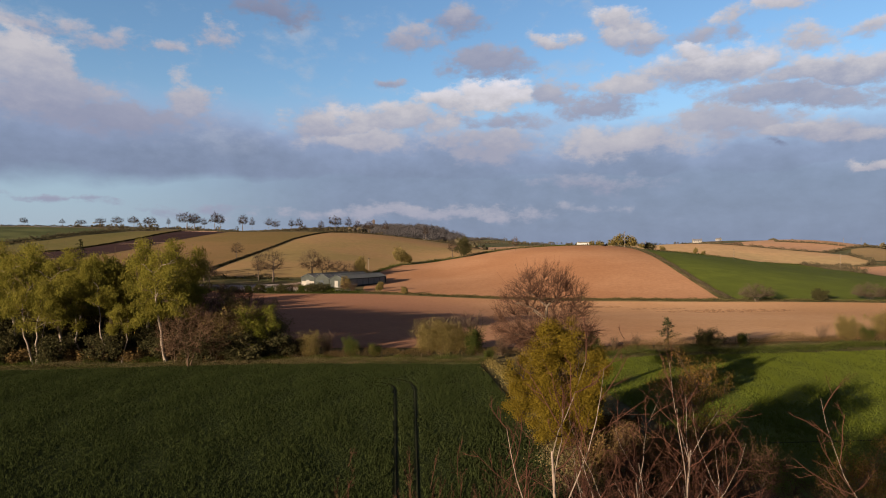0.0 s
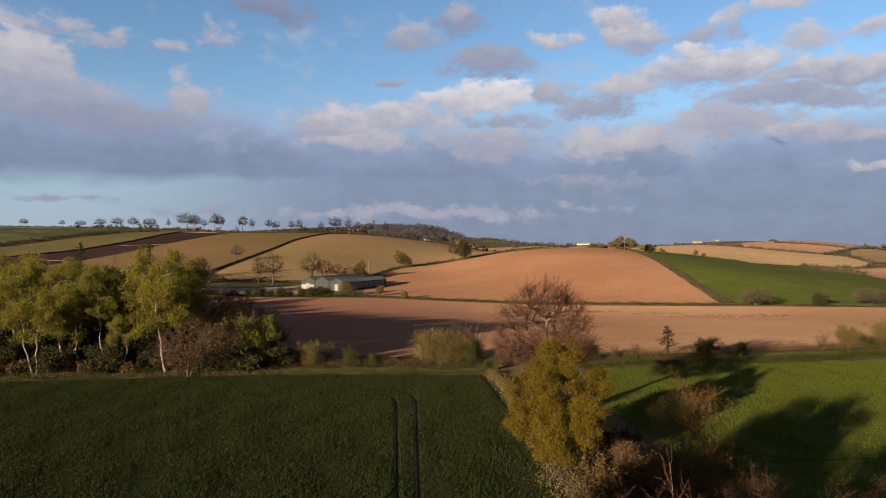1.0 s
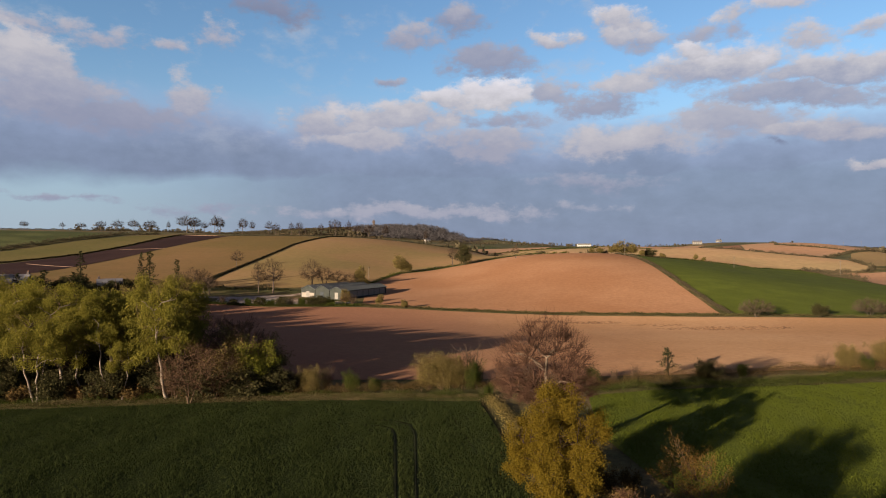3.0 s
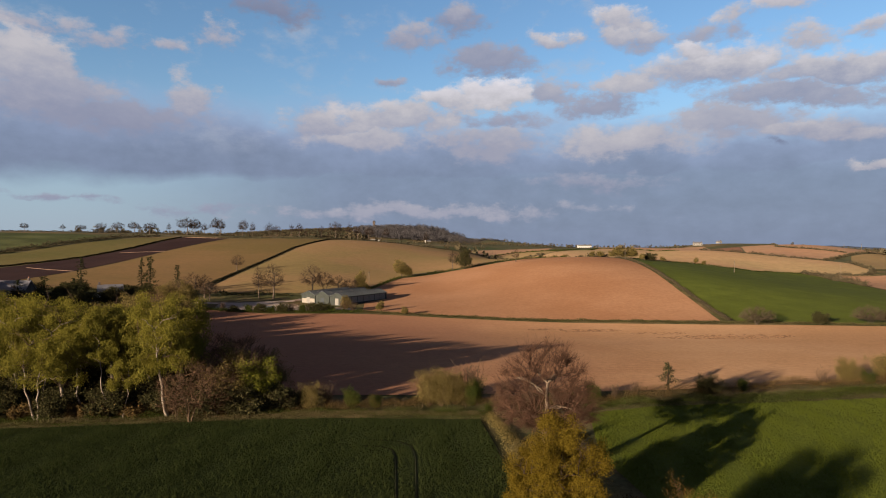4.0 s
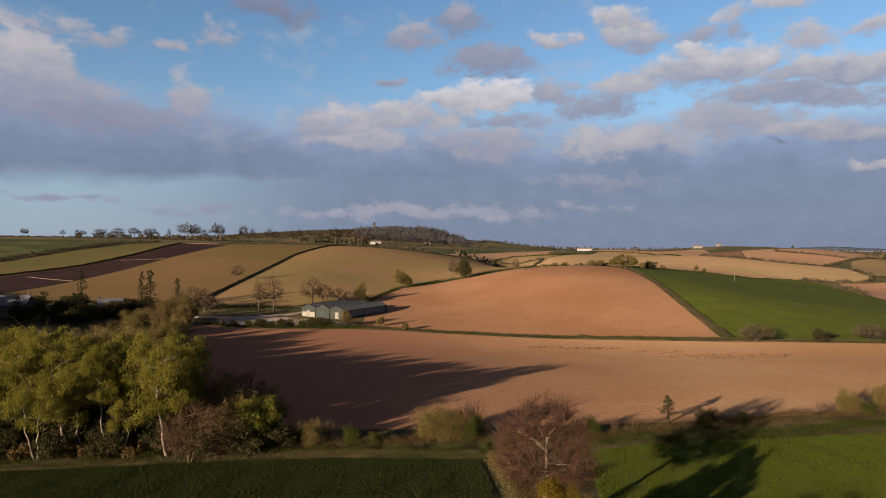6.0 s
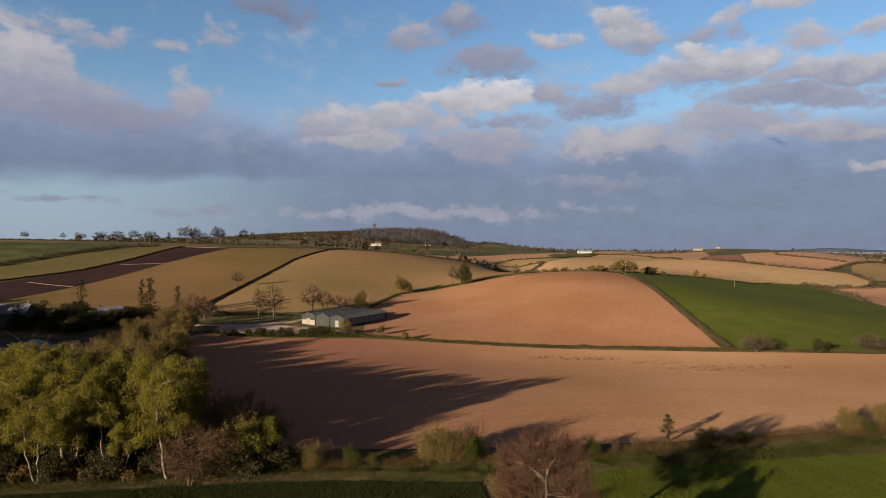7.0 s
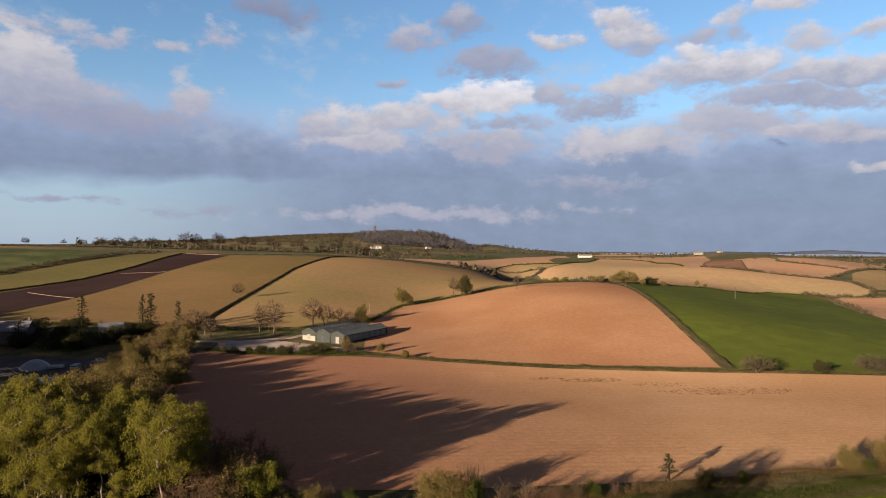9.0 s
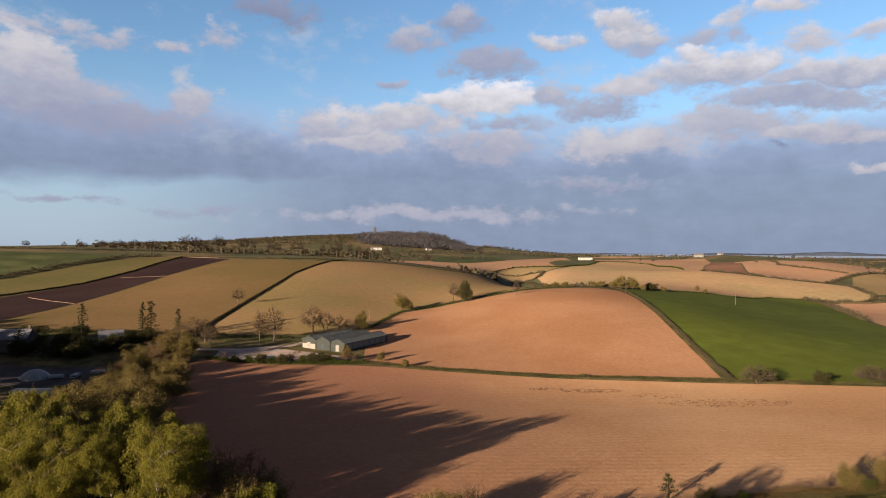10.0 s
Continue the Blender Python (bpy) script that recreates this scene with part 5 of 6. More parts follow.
def far_wood(name, label, patches, leaf, seed, size):
    """Woods and scrub far off: crowns of coarse leaf clumps over patches (centre, half sizes, number, crown height)."""
    rng = np.random.default_rng(seed)
    pts = []
    for cx, cy, rx, ry, n, tall in patches:
        a, q = rng.uniform(0, 2 * math.pi, n), np.sqrt(rng.uniform(0, 1, n))
        x, y = cx + rx * q * np.cos(a), cy + ry * q * np.sin(a)
        z = height(x, y)
        h = tall * rng.uniform(0.45, 1.3, n)
        k = 26
        d = unit(rng.normal(0, 1, (n, k, 3)))
        c = np.stack([x, y, z + h * 0.55], 1)[:, None] + d * np.stack([h * 0.42, h * 0.42, h * 0.5], 1)[:, None] * rng.uniform(0.5, 1, (n, k, 1))
        pts.append(c.reshape(-1, 3))
    return tagged(new(name, fast_mesh(name, *leaves(rng, np.concatenate(pts), size), leaf)), label, "woodland", kind="stuff")


far_wood("far_wood", "dark wood covering the distant hill, greyed by haze in its colour", [(-190, 2330, 150, 260, 682, 18), (-60, 2330, 150, 260, 682, 18), (50, 2420, 110, 200, 310, 6), (150, 2480, 120, 140, 235, 4), (260, 2600, 150, 80, 136, 3.5), (400, 2750, 200, 50, 74, 3.5), (-250, 2500, 90, 120, 161, 16.8), (-150, 2150, 150, 120, 297, 19.6), (-20, 2150, 150, 120, 297, 19.6)], M_HAZED_WOOD, 111, 1.9)
far_wood("far_scrub", "brown scrub and trees on the distant hill", [(-520, 2350, 300, 300, 900, 7), (-900, 2300, 400, 300, 700, 7), (-330, 2420, 150, 180, 400, 7)], M_LEAF_FAR, 112, 1.6)
far_wood("far_trees", "dark hedgerow trees beyond the ridge", [(-260, 1250, 260, 70, 120, 9), (-200, 1000, 120, 40, 60, 9), (-420, 900, 120, 60, 90, 10), (-300, 1080, 240, 30, 120, 10), (-120, 720, 60, 12, 30, 8), (-60, 1420, 160, 30, 50, 9)], M_LEAF_FAR, 113, 1.5)
far_wood("far_trees", "scattered trees and hedges of the far plain", [(40, 660, 40, 10, 16, 6), (60, 1750, 260, 60, 110, 9), (330, 1700, 120, 30, 40, 8), (600, 1800, 300, 40, 70, 8), (1000, 1700, 400, 40, 60, 8), (480, 1330, 60, 20, 12, 7), (640, 760, 120, 30, 40, 6), (560, 700, 60, 25, 30, 6), (760, 1130, 120, 25, 30, 6), (400, 2400, 400, 50, 120, 9), (1200, 2500, 500, 60, 120, 9)], M_LEAF_FAR, 114, 1.5)


# ---- buildings ----
def box_mesh(name, x0, y0, z0, x1, y1, z1, material, bevel=0.0):
    bm = bmesh.new()
    bmesh.ops.create_cube(bm, size=1.0, matrix=Matrix.Translation(((x0 + x1) / 2, (y0 + y1) / 2, (z0 + z1) / 2)) @ Matrix.Diagonal((x1 - x0, y1 - y0, z1 - z0, 1)))
    if bevel:
        bmesh.ops.bevel(bm, geom=bm.edges[:], offset=bevel, segments=1, affect="EDGES")
    me = bpy.data.meshes.new(name)
    bm.to_mesh(me)
    bm.free()
    me.materials.append(material)
    return me


def gable_wall(name, x0, x1, y, thick, eaves, ridge, material):
    """An end wall with a gable, across x."""
    xm = (x0 + x1) / 2
    a = [(x0, y, -0.4), (x1, y, -0.4), (x1, y, eaves), (xm, y, ridge), (x0, y, eaves)]
    b = [(p[0], y + thick, p[2]) for p in a]
    faces = [(0, 1, 2, 3, 4), (9, 8, 7, 6, 5)] + [(k, k + 5, (k + 1) % 5 + 5, (k + 1) % 5) for k in range(5)]
    return mesh_of(name, a + b, faces, material)


def roof_slope(name, x0, z0, x1, z1, y0, y1, material, thick=0.12, ribs=0):
    """One slope of a roof: a sheet with thickness and, if wanted, standing ribs down the slope."""
    nx, nz = z0 - z1, x1 - x0
    n = math.hypot(nx, nz)
    nx, nz = nx / n * (1 if nz > 0 else -1), abs(nz) / n
    verts, faces = [], []

    def slab(ya, yb, lift, deep):
        base = len(verts)
        for y in (ya, yb):
            for x, z, k in ((x0, z0, lift), (x1, z1, lift), (x1, z1, lift + deep), (x0, z0, lift + deep)):
                verts.append((x + nx * k, y, z + nz * k))
        for q in ((0, 1, 2, 3), (7, 6, 5, 4), (0, 4, 5, 1), (1, 5, 6, 2), (2, 6, 7, 3), (3, 7, 4, 0)):
            faces.append(tuple(base + v for v in q))

    slab(y0, y1, 0, thick)
    for k in range(ribs):
        y = y0 + (k + 0.5) * (y1 - y0) / ribs
        slab(y - 0.06, y + 0.06, thick, 0.07)
    return mesh_of(name, verts, faces, material)


M_CLAD = surface("grey_green_cladding", (0.026, 0.029, 0.026), 0.2, 0.8, 6.0, rough=0.9)
M_PANEL = surface("pale_panels", (0.125, 0.118, 0.106), 0.2, 0.7, 5.0)
M_GLASS = surface("dark_window_glass", (0.03, 0.035, 0.04), 0.1, 1, 4, rough=0.15, bump=0.0)
M_SLATE = surface("slate", (0.07, 0.07, 0.08), 0.2, 0.6, 4.0, rough=0.6)
M_WHITE = surface("white_paint", (0.26, 0.25, 0.235), 0.08, 0.6, 5.0, rough=0.5)
M_TYRE = surface("black_rubber", (0.02, 0.02, 0.02), 0.1, 2, 9)
M_SHEET = surface("pale_plastic_sheet", (0.13, 0.14, 0.15), 0.15, 0.4, 3.0, rough=0.5)


def shed(x, width, length, eaves, ridge, front_low, front_high, side, label, lights=0, panels=0, open_front=False):
    """A gabled farm shed whose front stands on the line y = 0; x is its left side."""
    root = new("farm_shed")
    part("front_wall", gable_wall("front_wall", x, x + width, 0.0, 0.25, eaves, ridge, front_high), root)
    part("front_plinth", box_mesh("front_plinth", x + 0.3, -0.06, -0.3, x + width - 0.3, 0.0, eaves * 0.55, front_low), root, "pale rendered lower wall")
    part("rear_wall", gable_wall("rear_wall", x, x + width, length - 0.25, 0.25, eaves, ridge, front_high), root)
    for name, xa in (("side_wall", x), ("side_wall", x + width - 0.25)):
        part(name, box_mesh(name, xa, 0.25, -0.4, xa + 0.25, length - 0.25, eaves, side), root)
    xm = x + width / 2
    for xa, edge in ((x - 0.3, x), (x + width + 0.3, x + width)):
        drop = 0.3 * (ridge - eaves) / (width / 2)
        part("roof_slope", roof_slope("roof_slope", xm, ridge + 0.02, xa, eaves - drop + 0.02, -0.35, length + 0.35, M_ROOF, 0.1, 22), root, "grey corrugated sheet roof")
    part("ridge_cap", box_mesh("ridge_cap", xm - 0.25, -0.35, ridge + 0.08, xm + 0.25, length + 0.35, ridge + 0.2, M_ROOF, 0.05), root)
    # with an open front, a dark panel stands for the unlit inside
    part("door", box_mesh("door", xm - 0.9, -0.12, -0.2, xm + 0.9, -0.065, 2.5, M_PANEL if not open_front else M_GLASS), root, "pale sliding door" if not open_front else "dark panel standing for a shaded doorway")
    for k in range(lights):
        y = length * (k + 0.5) / lights
        part("skylight", roof_slope("skylight", xm + width * 0.14, ridge - (ridge - eaves) * 0.28 + 0.15, xm + width * 0.3, ridge - (ridge - eaves) * 0.6 + 0.15, y - 0.5, y + 0.5, M_PANEL, 0.04), root, "translucent roof light")
    for k in range(panels):
        y = 1.0 + (length - 2.0) * k / panels
        part("panel", box_mesh("panel", x + width, y, 0.5, x + width + 0.08, y + (length - 2.0) / panels - 0.35, eaves - 0.35, M_PANEL), root, "pale cladding panel")
    root.matrix_basis = pose(-60.5, 260.0, float(height(-48, 262)) + 0.1, 0, 0, -29.9)
    return tagged(root, label, "shed", "farm sheds side by side")


shed(0.0, 7.6, 26, 3.5, 5.0, M_WALL, M_CLAD, M_CLAD, "grey-roofed farm shed with pale rendered front", 3)
shed(7.9, 7.4, 28, 3.4, 5.2, M_CLAD, M_CLAD, M_CLAD, "middle farm shed with grey corrugated roof", 4, open_front=True)
shed(15.6, 7.4, 30, 3.3, 4.8, M_CLAD, M_CLAD, M_CLAD, "farm shed with pale panelled side wall", 0, 7)


def house(label, x, y, turn, w, d, eaves, ridge, wall, roof, chimneys=1, windows=3):
    root = new("house")
    part("front_wall", gable_wall("front_wall", 0, w, 0, 0.3, eaves, ridge, wall), root)
    part("rear_wall", gable_wall("rear_wall", 0, w, d - 0.3, 0.3, eaves, ridge, wall), root)
    for xa in (0.0, w - 0.3):
        part("side_wall", box_mesh("side_wall", xa, 0.3, -0.4, xa + 0.3, d - 0.3, eaves, wall), root)
    for xa in (-0.35, w + 0.35):
        part("roof_slope", roof_slope("roof_slope", w / 2, ridge + 0.03, xa, eaves - 0.7 * (ridge - eaves) / w + 0.03, -0.3, d + 0.3, roof, 0.15), root)
    for k in range(chimneys):
        ch = part("chimney", box_mesh("chimney", w / 2 - 0.4, 0.2 + k * (d - 1.2), ridge - 0.4, w / 2 + 0.4, 1.0 + k * (d - 1.2), ridge + 1.1, M_STONE_AND_SHADE, 0.04), root)
        part("chimney_pot", box_mesh("chimney_pot", w / 2 - 0.15, 0.45 + k * (d - 1.2), ridge + 1.1, w / 2 + 0.15, 0.75 + k * (d - 1.2), ridge + 1.5, M_BROWN, 0.03), ch)
    for side in (w + 0.02, -0.05):
        for k in range(windows):
            for z in (1.0, 3.5) if eaves > 4.5 else (1.0,):
                yy = d * (k + 0.5) / windows
                win = part("window", box_mesh("window", side - 0.02, yy - 0.55, z, side + 0.05, yy + 0.55, z + 1.3, M_GLASS), root)
                part("frame", box_mesh("frame", side - 0.02, yy - 0.65, z - 0.12, side + 0.1, yy + 0.65, z, M_WHITE), win)
    part("door", box_mesh("door", w * 0.4, -0.05, 0, w * 0.4 + 1.0, 0.0, 2.05, M_GLASS), root)
    root.matrix_basis = pose(x, y, float(height(x, y)) + 0.1, 0, 0, turn)
    return tagged(root, label, "house")


# walls of the first two take the dark stone colour in place of shade
house("large dark slate-roofed house among trees", -180, 236, -80, 8, 20, 5.0, 8.2, M_STONE_AND_SHADE, M_SLATE, 2, 5)
house("low slate-roofed outhouse beside the large house", -176, 216, -85, 6, 14, 2.8, 5.0, M_STONE_AND_SHADE, M_SLATE, 0, 4)
house("small white gabled house behind the conifer", -143, 252, -60, 6, 9, 3.2, 5.6, M_WHITE, M_SLATE, 1, 2)
house("white farmhouse on the far rise", 548, 1290, 80, 8, 18, 4.6, 7.6, M_PANEL, M_SLATE, 2, 4)
house("small white house on the far rise", 585, 1292, 20, 7, 10, 3.2, 5.6, M_PANEL, M_SLATE, 1, 2)
house("long white farm building far on the plain", 262, 1195, -88, 9, 26, 4.2, 6.4, M_WHITE, M_PANEL, 0, 6)
house("grey farm building far on the plain", 690, 2700, -88, 18, 45, 6.0, 9.0, M_PANEL, M_SLATE, 0, 5)
house("white house far across the plain", 870, 2500, -70, 12, 26, 6.0, 10.0, M_WHITE, M_SLATE, 1, 3)
house("white house at the foot of the wooded hill", -230, 1900, -80, 10, 34, 6.0, 9.0, M_WHITE, M_PANEL, 0, 4)
house("white cottage below the wooded hill", -60, 1950, -60, 9, 18, 5.0, 8.0, M_WHITE, M_SLATE, 1, 3)
house("white cottage beyond the ridge", -262, 1010, -60, 7, 12, 3.2, 6.0, M_WHITE, M_SLATE, 1, 3)


def tower():
    """A stone lookout tower with corner turrets and a pointed roof."""
    root = new("stone_tower")

    def prism(name, r0, r1, z0, z1, sides, x=0.0, y=0.0):
        bm = bmesh.new()
        bmesh.ops.create_cone(bm, cap_ends=True, segments=sides, radius1=r0, radius2=r1, depth=z1 - z0, matrix=Matrix.Translation((x, y, (z0 + z1) / 2)) @ Matrix.Rotation(math.pi / sides, 4, "Z"))
        me = bpy.data.meshes.new(name)
        bm.to_mesh(me)
        bm.free()
        me.materials.append(M_STONE_AND_SHADE)
        return me

    part("plinth", prism("plinth", 10, 8.5, -2, 5, 4), root)
    part("shaft", prism("shaft", 6.2, 5.4, 5, 26, 4), root)
    part("parapet", prism("parapet", 6.4, 6.4, 26, 28, 4), root)
    part("roof", prism("roof", 5.0, 0.4, 28, 38, 8), root)
    for x in (-4, 4):
        for y in (-4, 4):
            t = part("turret", prism("turret", 1.5, 1.5, 22, 30, 8, x, y), root)
            part("turret_cap", prism("turret_cap", 1.7, 0.1, 30, 34, 8, x, y), t)
    root.matrix_basis = pose(-291, 2560, float(height(-291, 2560)))
    return tagged(root, "dark stone lookout tower on the wooded hill", "tower")


tower()


# ---- poles, yard, vehicles ----
def pole_mesh(name, pts, r0, r1, material):
    line = np.array(pts, float)[None]
    return fast_mesh(name, *tubes(line, np.linspace(r0, r1, line.shape[1])[None], 8), material, True)


def utility_pole(x, y, tall, turn, arm=True):
    root = new("utility_pole")
    part("post", pole_mesh("post", [(0, 0, -0.3), (0, 0, tall * 0.5), (0, 0, tall)], 0.15, 0.11, M_WOOD), root)
    if arm:
        c = part("crossarm", box_mesh("crossarm", -1.0, -0.08, tall - 0.6, 1.0, 0.08, tall - 0.45, M_WOOD, 0.02), root)
        for k in (-0.9, 0.0, 0.9):
            part("insulator", pole_mesh("insulator", [(k, 0, tall - 0.45), (k, 0, tall - 0.2)], 0.06, 0.04, M_STONE_AND_SHADE), c)
    root.matrix_basis = pose(x, y, float(height(x, y)), 0, 0, turn)
    return tagged(root, "pale weathered wooden utility pole in the fields", "utility pole", "utility poles")


for x, y, tall, turn in ((266, 408, 11.5, 20), (178, 373, 7.2, 40), (106.7, 358, 9.6, 40), (167, 503, 9.5, 40), (-39, 320, 6.5, 70), (66, 824, 11, 40), (112, 716, 9, 40), (427, 650, 9, 30), (480, 700, 9, 30)):
    utility_pole(x, y, tall, turn)


def drape(name, label, path, width, lift, material, category="track"):
    """A strip that follows the land."""
    line = along(path, 2.0)
    d = unit(np.gradient(line, axis=0))
    side = np.stack([-d[:, 1], d[:, 0]], 1) * width / 2
    rows = []
    for k in (-1.0, -0.5, 0.5, 1.0):
        p = line + side * k
        rows.append(np.c_[p, height(p[:, 0], p[:, 1]) + (lift if abs(k) < 0.8 else -0.15)])
    v = np.stack(rows, 1)
    n = len(line)
    idx = np.arange(n * 4).reshape(n, 4)
    f = np.concatenate([np.stack([idx[:-1, k], idx[:-1, k + 1], idx[1:, k + 1], idx[1:, k]], 1) for k in range(3)])
    return tagged(new(name, fast_mesh(name, v.reshape(-1, 3), f, material, True)), label, category, kind="structure")


M_TRACK = surface("worn_earth_track", (0.17, 0.115, 0.08), 0.2, 0.3, 2.0)
drape("track", "pale worn track across the ploughed strip", [(-265, 388), (-240, 371), (-217, 358)], 1.5, 0.3, M_TRACK)
drape("track", "pale worn track crossing the ploughed strip", [(-253, 477), (-219, 480)], 1.5, 0.3, M_TRACK)
drape("track", "pale worn track along the top of the ploughed strip", [(-264, 624), (-226, 614)], 1.5, 0.3, M_TRACK)
drape("track", "pale gravel farm track beside the sheds", [(-128, 256), (-100, 250), (-84, 252), (-66, 262), (-62, 268)], 3.5, 0.35, M_GRAVEL)


def vehicle(label, x, y, turn, length, wide, tall, body, cab=True):
    """A parked van, lorry or car with body, windows and wheels."""
    root = new("parked_vehicle")
    part("body", box_mesh("body", -length / 2, -wide / 2, 0.45, length / 2, wide / 2, tall, body, 0.12), root)
    if cab:
        part("window", box_mesh("window", -length / 2 - 0.01, -wide / 2 + 0.15, tall * 0.6, -length / 2 + 0.05, wide / 2 - 0.15, tall * 0.88, M_GLASS), root)
    for xa in (-length * 0.32, length * 0.32):
        for ya in (-wide / 2, wide / 2 - 0.22):
            part("wheel", pole_mesh("wheel", [(xa, ya, 0.4), (xa, ya + 0.22, 0.4)], 0.4, 0.4, M_TYRE), root)
    root.matrix_basis = pose(x, y, float(height(x, y)) + 0.12, 0, 0, turn)
    return tagged(root, label, "vehicle")


vehicle("long white lorry trailer parked by the wood", -119, 176, 3, 10.5, 2.5, 1.9, M_WHITE)
vehicle("white van parked in the farm yard", -66.5, 231.5, 25, 4.6, 1.9, 1.9, M_WHITE)
for x, y, turn in ((-126, 198, 15), (-121, 200, 100), (-117, 206, 20), (-113, 209, 60), (-141, 190, 10)):
    vehicle("pale car parked on the dark yard", x, y, turn, 4.3, 1.8, 1.45, M_SHEET)


def dome_tent():
    """A low rounded sheet-covered store."""
    bm = bmesh.new()
    bmesh.ops.create_uvsphere(bm, u_segments=28, v_segments=14, radius=1.0)
    bmesh.ops.delete(bm, geom=[v for v in bm.verts if v.co.z < -0.05], context="VERTS")
    for v in bm.verts:
        f = 1 + 0.03 * math.cos(10 * math.atan2(v.co.y, v.co.x))
        v.co = Vector((v.co.x * 4.6 * f, v.co.y * 4.2 * f, max(v.co.z, 0) * 3.3 * (1 - 0.15 * abs(v.co.x))))
    me = bpy.data.meshes.new("covered_store")
    bm.to_mesh(me)
    bm.free()
    me.materials.append(M_SHEET)
    ob = new("covered_store", me)
    ob.matrix_basis = pose(-133, 198, float(height(-133, 198)) - 0.1)
    tagged(ob, "low rounded store under pale plastic sheeting", "store")


dome_tent()
M_YARD = surface("dark_yard", (0.05, 0.045, 0.045), 0.3, 0.2, 2.0)
drape("yard", "dark yard beside the houses", [(-175, 205), (-140, 200), (-112, 206)], 34, 0.2, M_YARD, "yard")


# ---- crop and soil in detail ----
WHEELS = [[(-9.5, 73.0), (-7.4, 72.8), (-6.0, 71.6), (-5.4, 69), (-3.0, 39), (-0.6, 8)], [(-9, 75.4), (-5.8, 74.9), (-4.0, 73.4), (-3.2, 70), (-1.6, 39), (0.0, 8)]]

FURROWS = [[(5.3, 83.5), (6.3, 74), (7.5, 62), (8.3, 44.5), (9.2, 30)], [(0.7, 80), (3.6, 62.5), (5.9, 47.5), (7.4, 34)]]


def tramlines():
    """Two wheel tracks pressed through the crop, with their turn at the headland."""
    for path in WHEELS:
        drape("wheel_track", "bare wheel track pressed through the green crop", path, 0.34, 0.085, M_WHEEL)
    for path in FURROWS:
        drape("field_furrow", "narrow dark furrow between drill passes of the crop", path, 0.2, 0.08, M_WHEEL)
    drape("field_furrow", "narrow furrow crossing the bright green crop", [(27, 50.2), (37, 51), (80, 55)], 0.3, 0.085, M_WHEEL)


M_WHEEL = surface("pressed_wheel_track", (0.016, 0.017, 0.008), 0.3, 0.5, 4.0)
tramlines()


def crop_blades(name, label, corners, count, size, material, seed, box, keep_off=(), turn=0.0, pitch=0.6):
    """Tufts of young cereal over a field: three bent blades each, in drill rows."""
    rng = np.random.default_rng(seed)
    x0, x1, y0, y1 = box
    x, y = rng.uniform(x0, x1, count), rng.uniform(y0, y1, count)
    c, k = math.cos(turn), math.sin(turn)
    across, down = c * x + k * y, c * y - k * x
    across = (np.floor(across / pitch) + 0.5) * pitch + rng.normal(0, pitch * 0.40, count)
    x, y = c * across - k * down, k * across + c * down
    ok = inside(x, y, corners)
    for path, width in keep_off:
        for px, py in along(path, 0.5):
            ok &= (x - px) ** 2 + (y - py) ** 2 > width ** 2
    x, y = x[ok], y[ok]
    z = height(x, y)
    n = len(x)
    h = size * rng.uniform(0.6, 1.3, n) * (1 + 0.35 * np.sin(x * 0.9 + np.sin(y * 0.13) * 2) * np.sin(y * 0.31))
    verts, faces = [], []
    for k in range(3):
        a = rng.uniform(0, 2 * math.pi, n)
        dx, dy = np.cos(a), np.sin(a)
        w = size * 0.16
        foot = np.stack([x + dx * 0.04, y + dy * 0.04, z], 1)
        side = np.stack([-dy * w, dx * w, np.zeros(n)], 1)
        tip = foot + np.stack([dx * h * 0.45, dy * h * 0.45, h], 1)
        verts.append(np.stack([foot - side, foot + side, tip], 1).reshape(-1, 3))
    v = np.concatenate(verts)
    return tagged(new(name, fast_mesh(name, v, np.arange(len(v)).reshape(-1, 3), material)), label, "crop", kind="stuff")


crop_blades("crop", "green blades of young cereal, shade in their colour", FIELDS[0][4], 190000, 0.24, M_BLADE_SHADED, 201, (-62, 14, 30, 86), [(w, 0.30) for w in WHEELS] + [(FURROWS[0], 0.3)], 0.078)
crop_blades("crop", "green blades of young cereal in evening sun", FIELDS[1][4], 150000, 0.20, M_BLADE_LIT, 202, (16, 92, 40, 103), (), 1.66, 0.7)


M_CLOD = surface("dark_turned_soil", (0.105, 0.060, 0.034), 0.35, 0.8, 6.0)


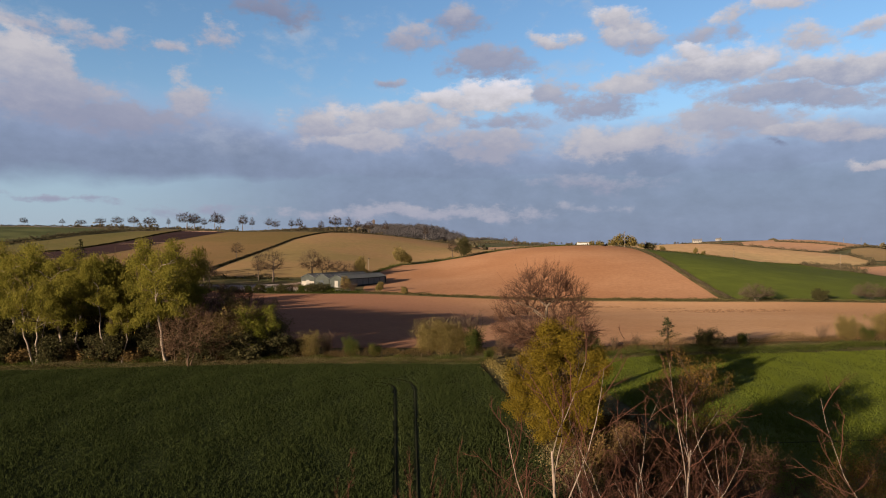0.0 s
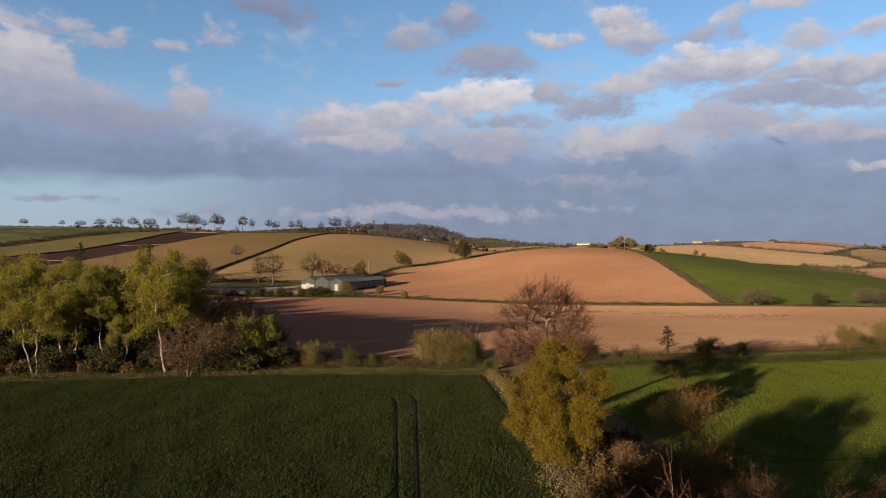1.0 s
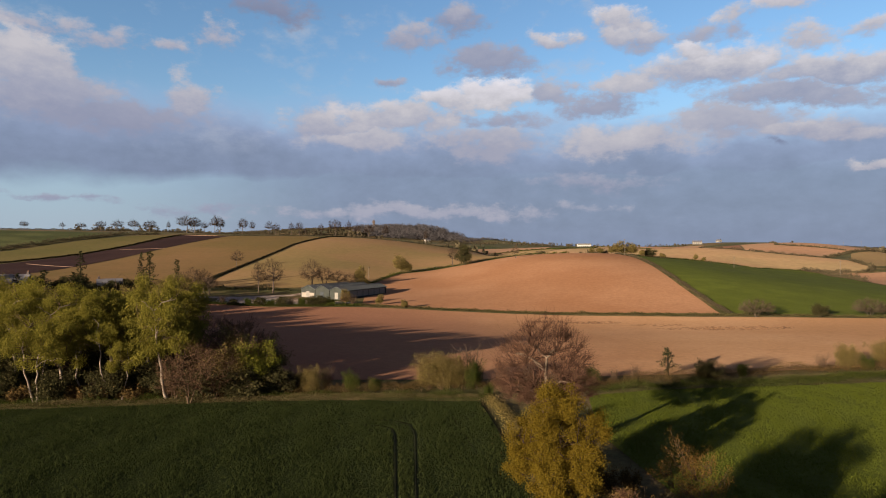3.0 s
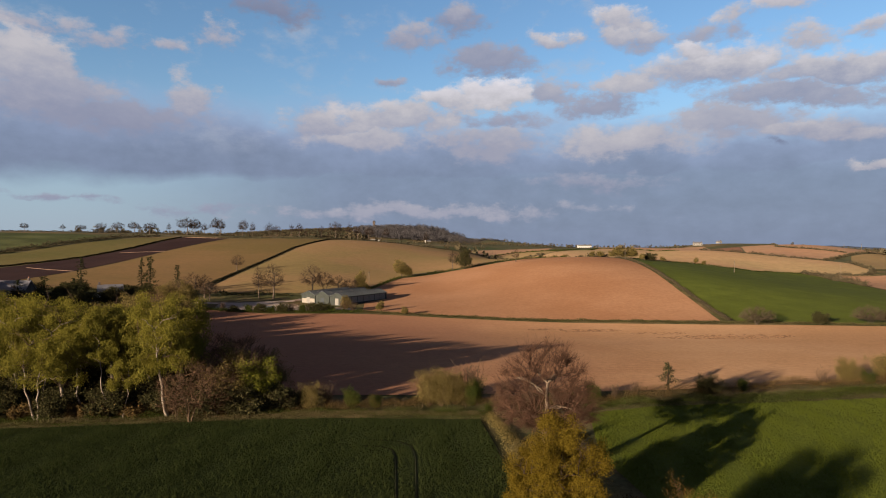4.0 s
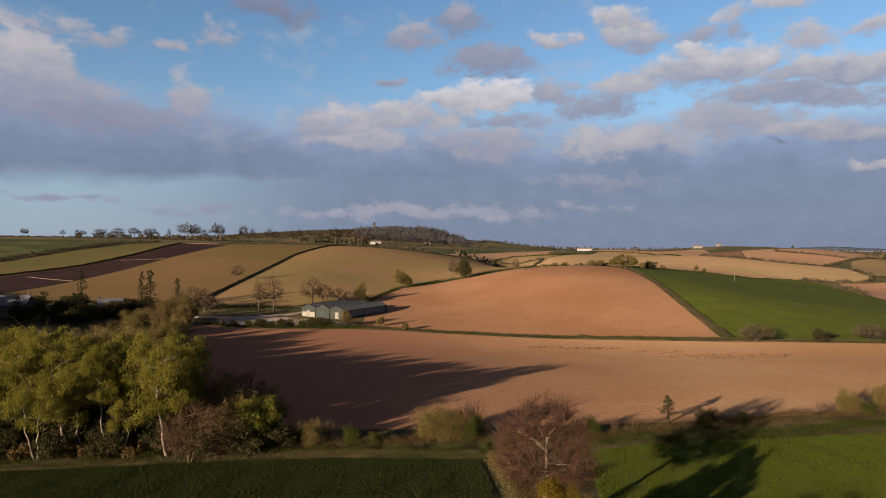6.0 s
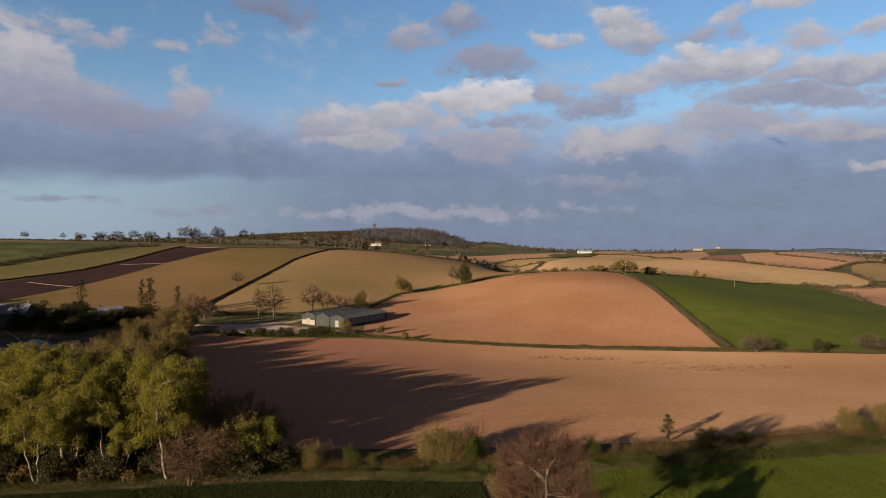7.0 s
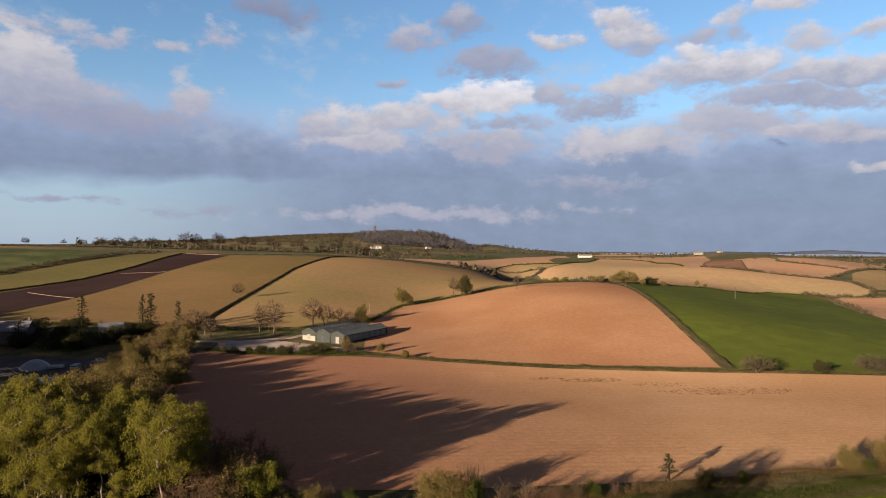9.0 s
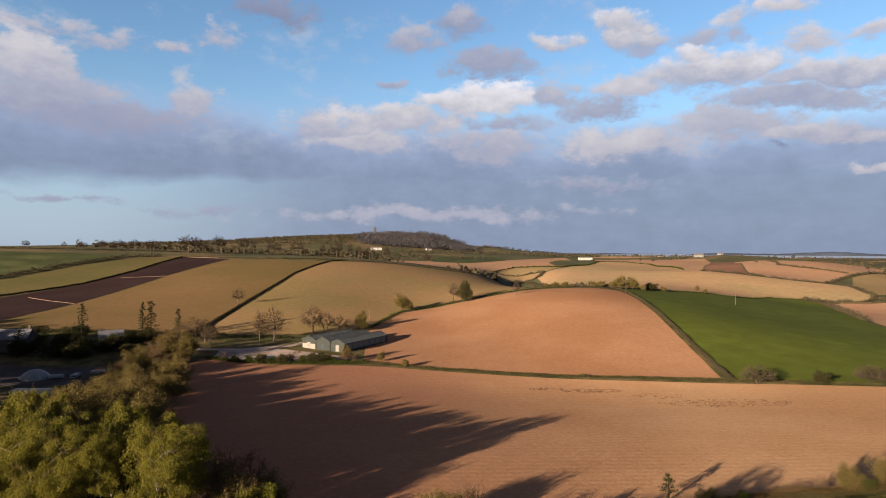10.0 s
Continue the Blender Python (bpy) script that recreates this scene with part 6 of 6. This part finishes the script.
def clods(name, label, patches, seed):
    """Clods and rough ridges where the drill turned on the field."""
    rng = np.random.default_rng(seed)
    verts, faces = [], []
    shape = np.array([(-1, -0.6, 0), (0.1, -1, 0), (1, -0.4, 0), (0.8, 0.7, 0), (-0.3, 1, 0), (-1, 0.4, 0), (-0.3, -0.3, 0.7), (0.4, 0.2, 0.85), (-0.2, 0.35, 0.6)])
    fan = [(0, 1, 6), (1, 2, 7), (1, 7, 6), (2, 3, 7), (3, 4, 8), (3, 8, 7), (4, 5, 8), (5, 0, 6), (5, 6, 8), (6, 7, 8)]
    for cx, cy, rx, ry, n, size in patches:
        for _ in range(n):
            a, q = rng.uniform(0, 6.3), math.sqrt(rng.uniform(0, 1))
            x, y = cx + rx * q * math.cos(a), cy + ry * q * math.sin(a)
            s = size * rng.uniform(0.4, 1.3)
            p = shape * np.array((s * rng.uniform(0.8, 1.8), s * rng.uniform(0.5, 1.0), s * 0.4)) + rng.normal(0, 0.08 * s, shape.shape)
            base = len(verts)
            verts += (p + np.array((x, y, float(height(x, y)) + 0.05))).tolist()
            faces += [tuple(base + k for k in f) for f in fan]
    return tagged(new(name, mesh_of(name, verts, faces, M_CLOD)), label, "soil clods", kind="stuff")


clods("soil_clods", "rough clods of turned soil on the drilled field", [(47, 193, 10, 2.2, 150, 0.55), (33, 195.5, 6, 1.8, 70, 0.42), (82, 176.5, 20, 5, 340, 0.42), (65, 186, 9, 3, 90, 0.38)], 211)


def hazed_far_shore():
    """Low hills on the other side of the water; their blue colour is distance haze."""
    rng = np.random.default_rng(5)
    x = np.linspace(700, 3900, 90)
    y = 4780 - (x - 700) * 0.48
    h = 14 + 9 * np.sin(x / 310.0) + 6 * np.sin(x / 97.0 + 1) + rng.normal(0, 1.2, len(x))
    z = height(x, y)
    rows = [np.stack([x, y + dy, z + k * h - 4], 1) for dy, k in ((-160, 0.0), (-60, 0.75), (0, 1.0), (90, 0.6), (160, 0.0))]
    v = np.stack(rows, 1)
    idx = np.arange(v.shape[0] * 5).reshape(-1, 5)
    f = np.concatenate([np.stack([idx[:-1, k], idx[1:, k], idx[1:, k + 1], idx[:-1, k + 1]], 1) for k in range(4)])
    tagged(new("backdrop", fast_mesh("backdrop", v.reshape(-1, 3), f, M_HAZED_SHORE, True)), "hills on the far shore, haze in their blue colour", "hills", kind="structure")


hazed_far_shore()
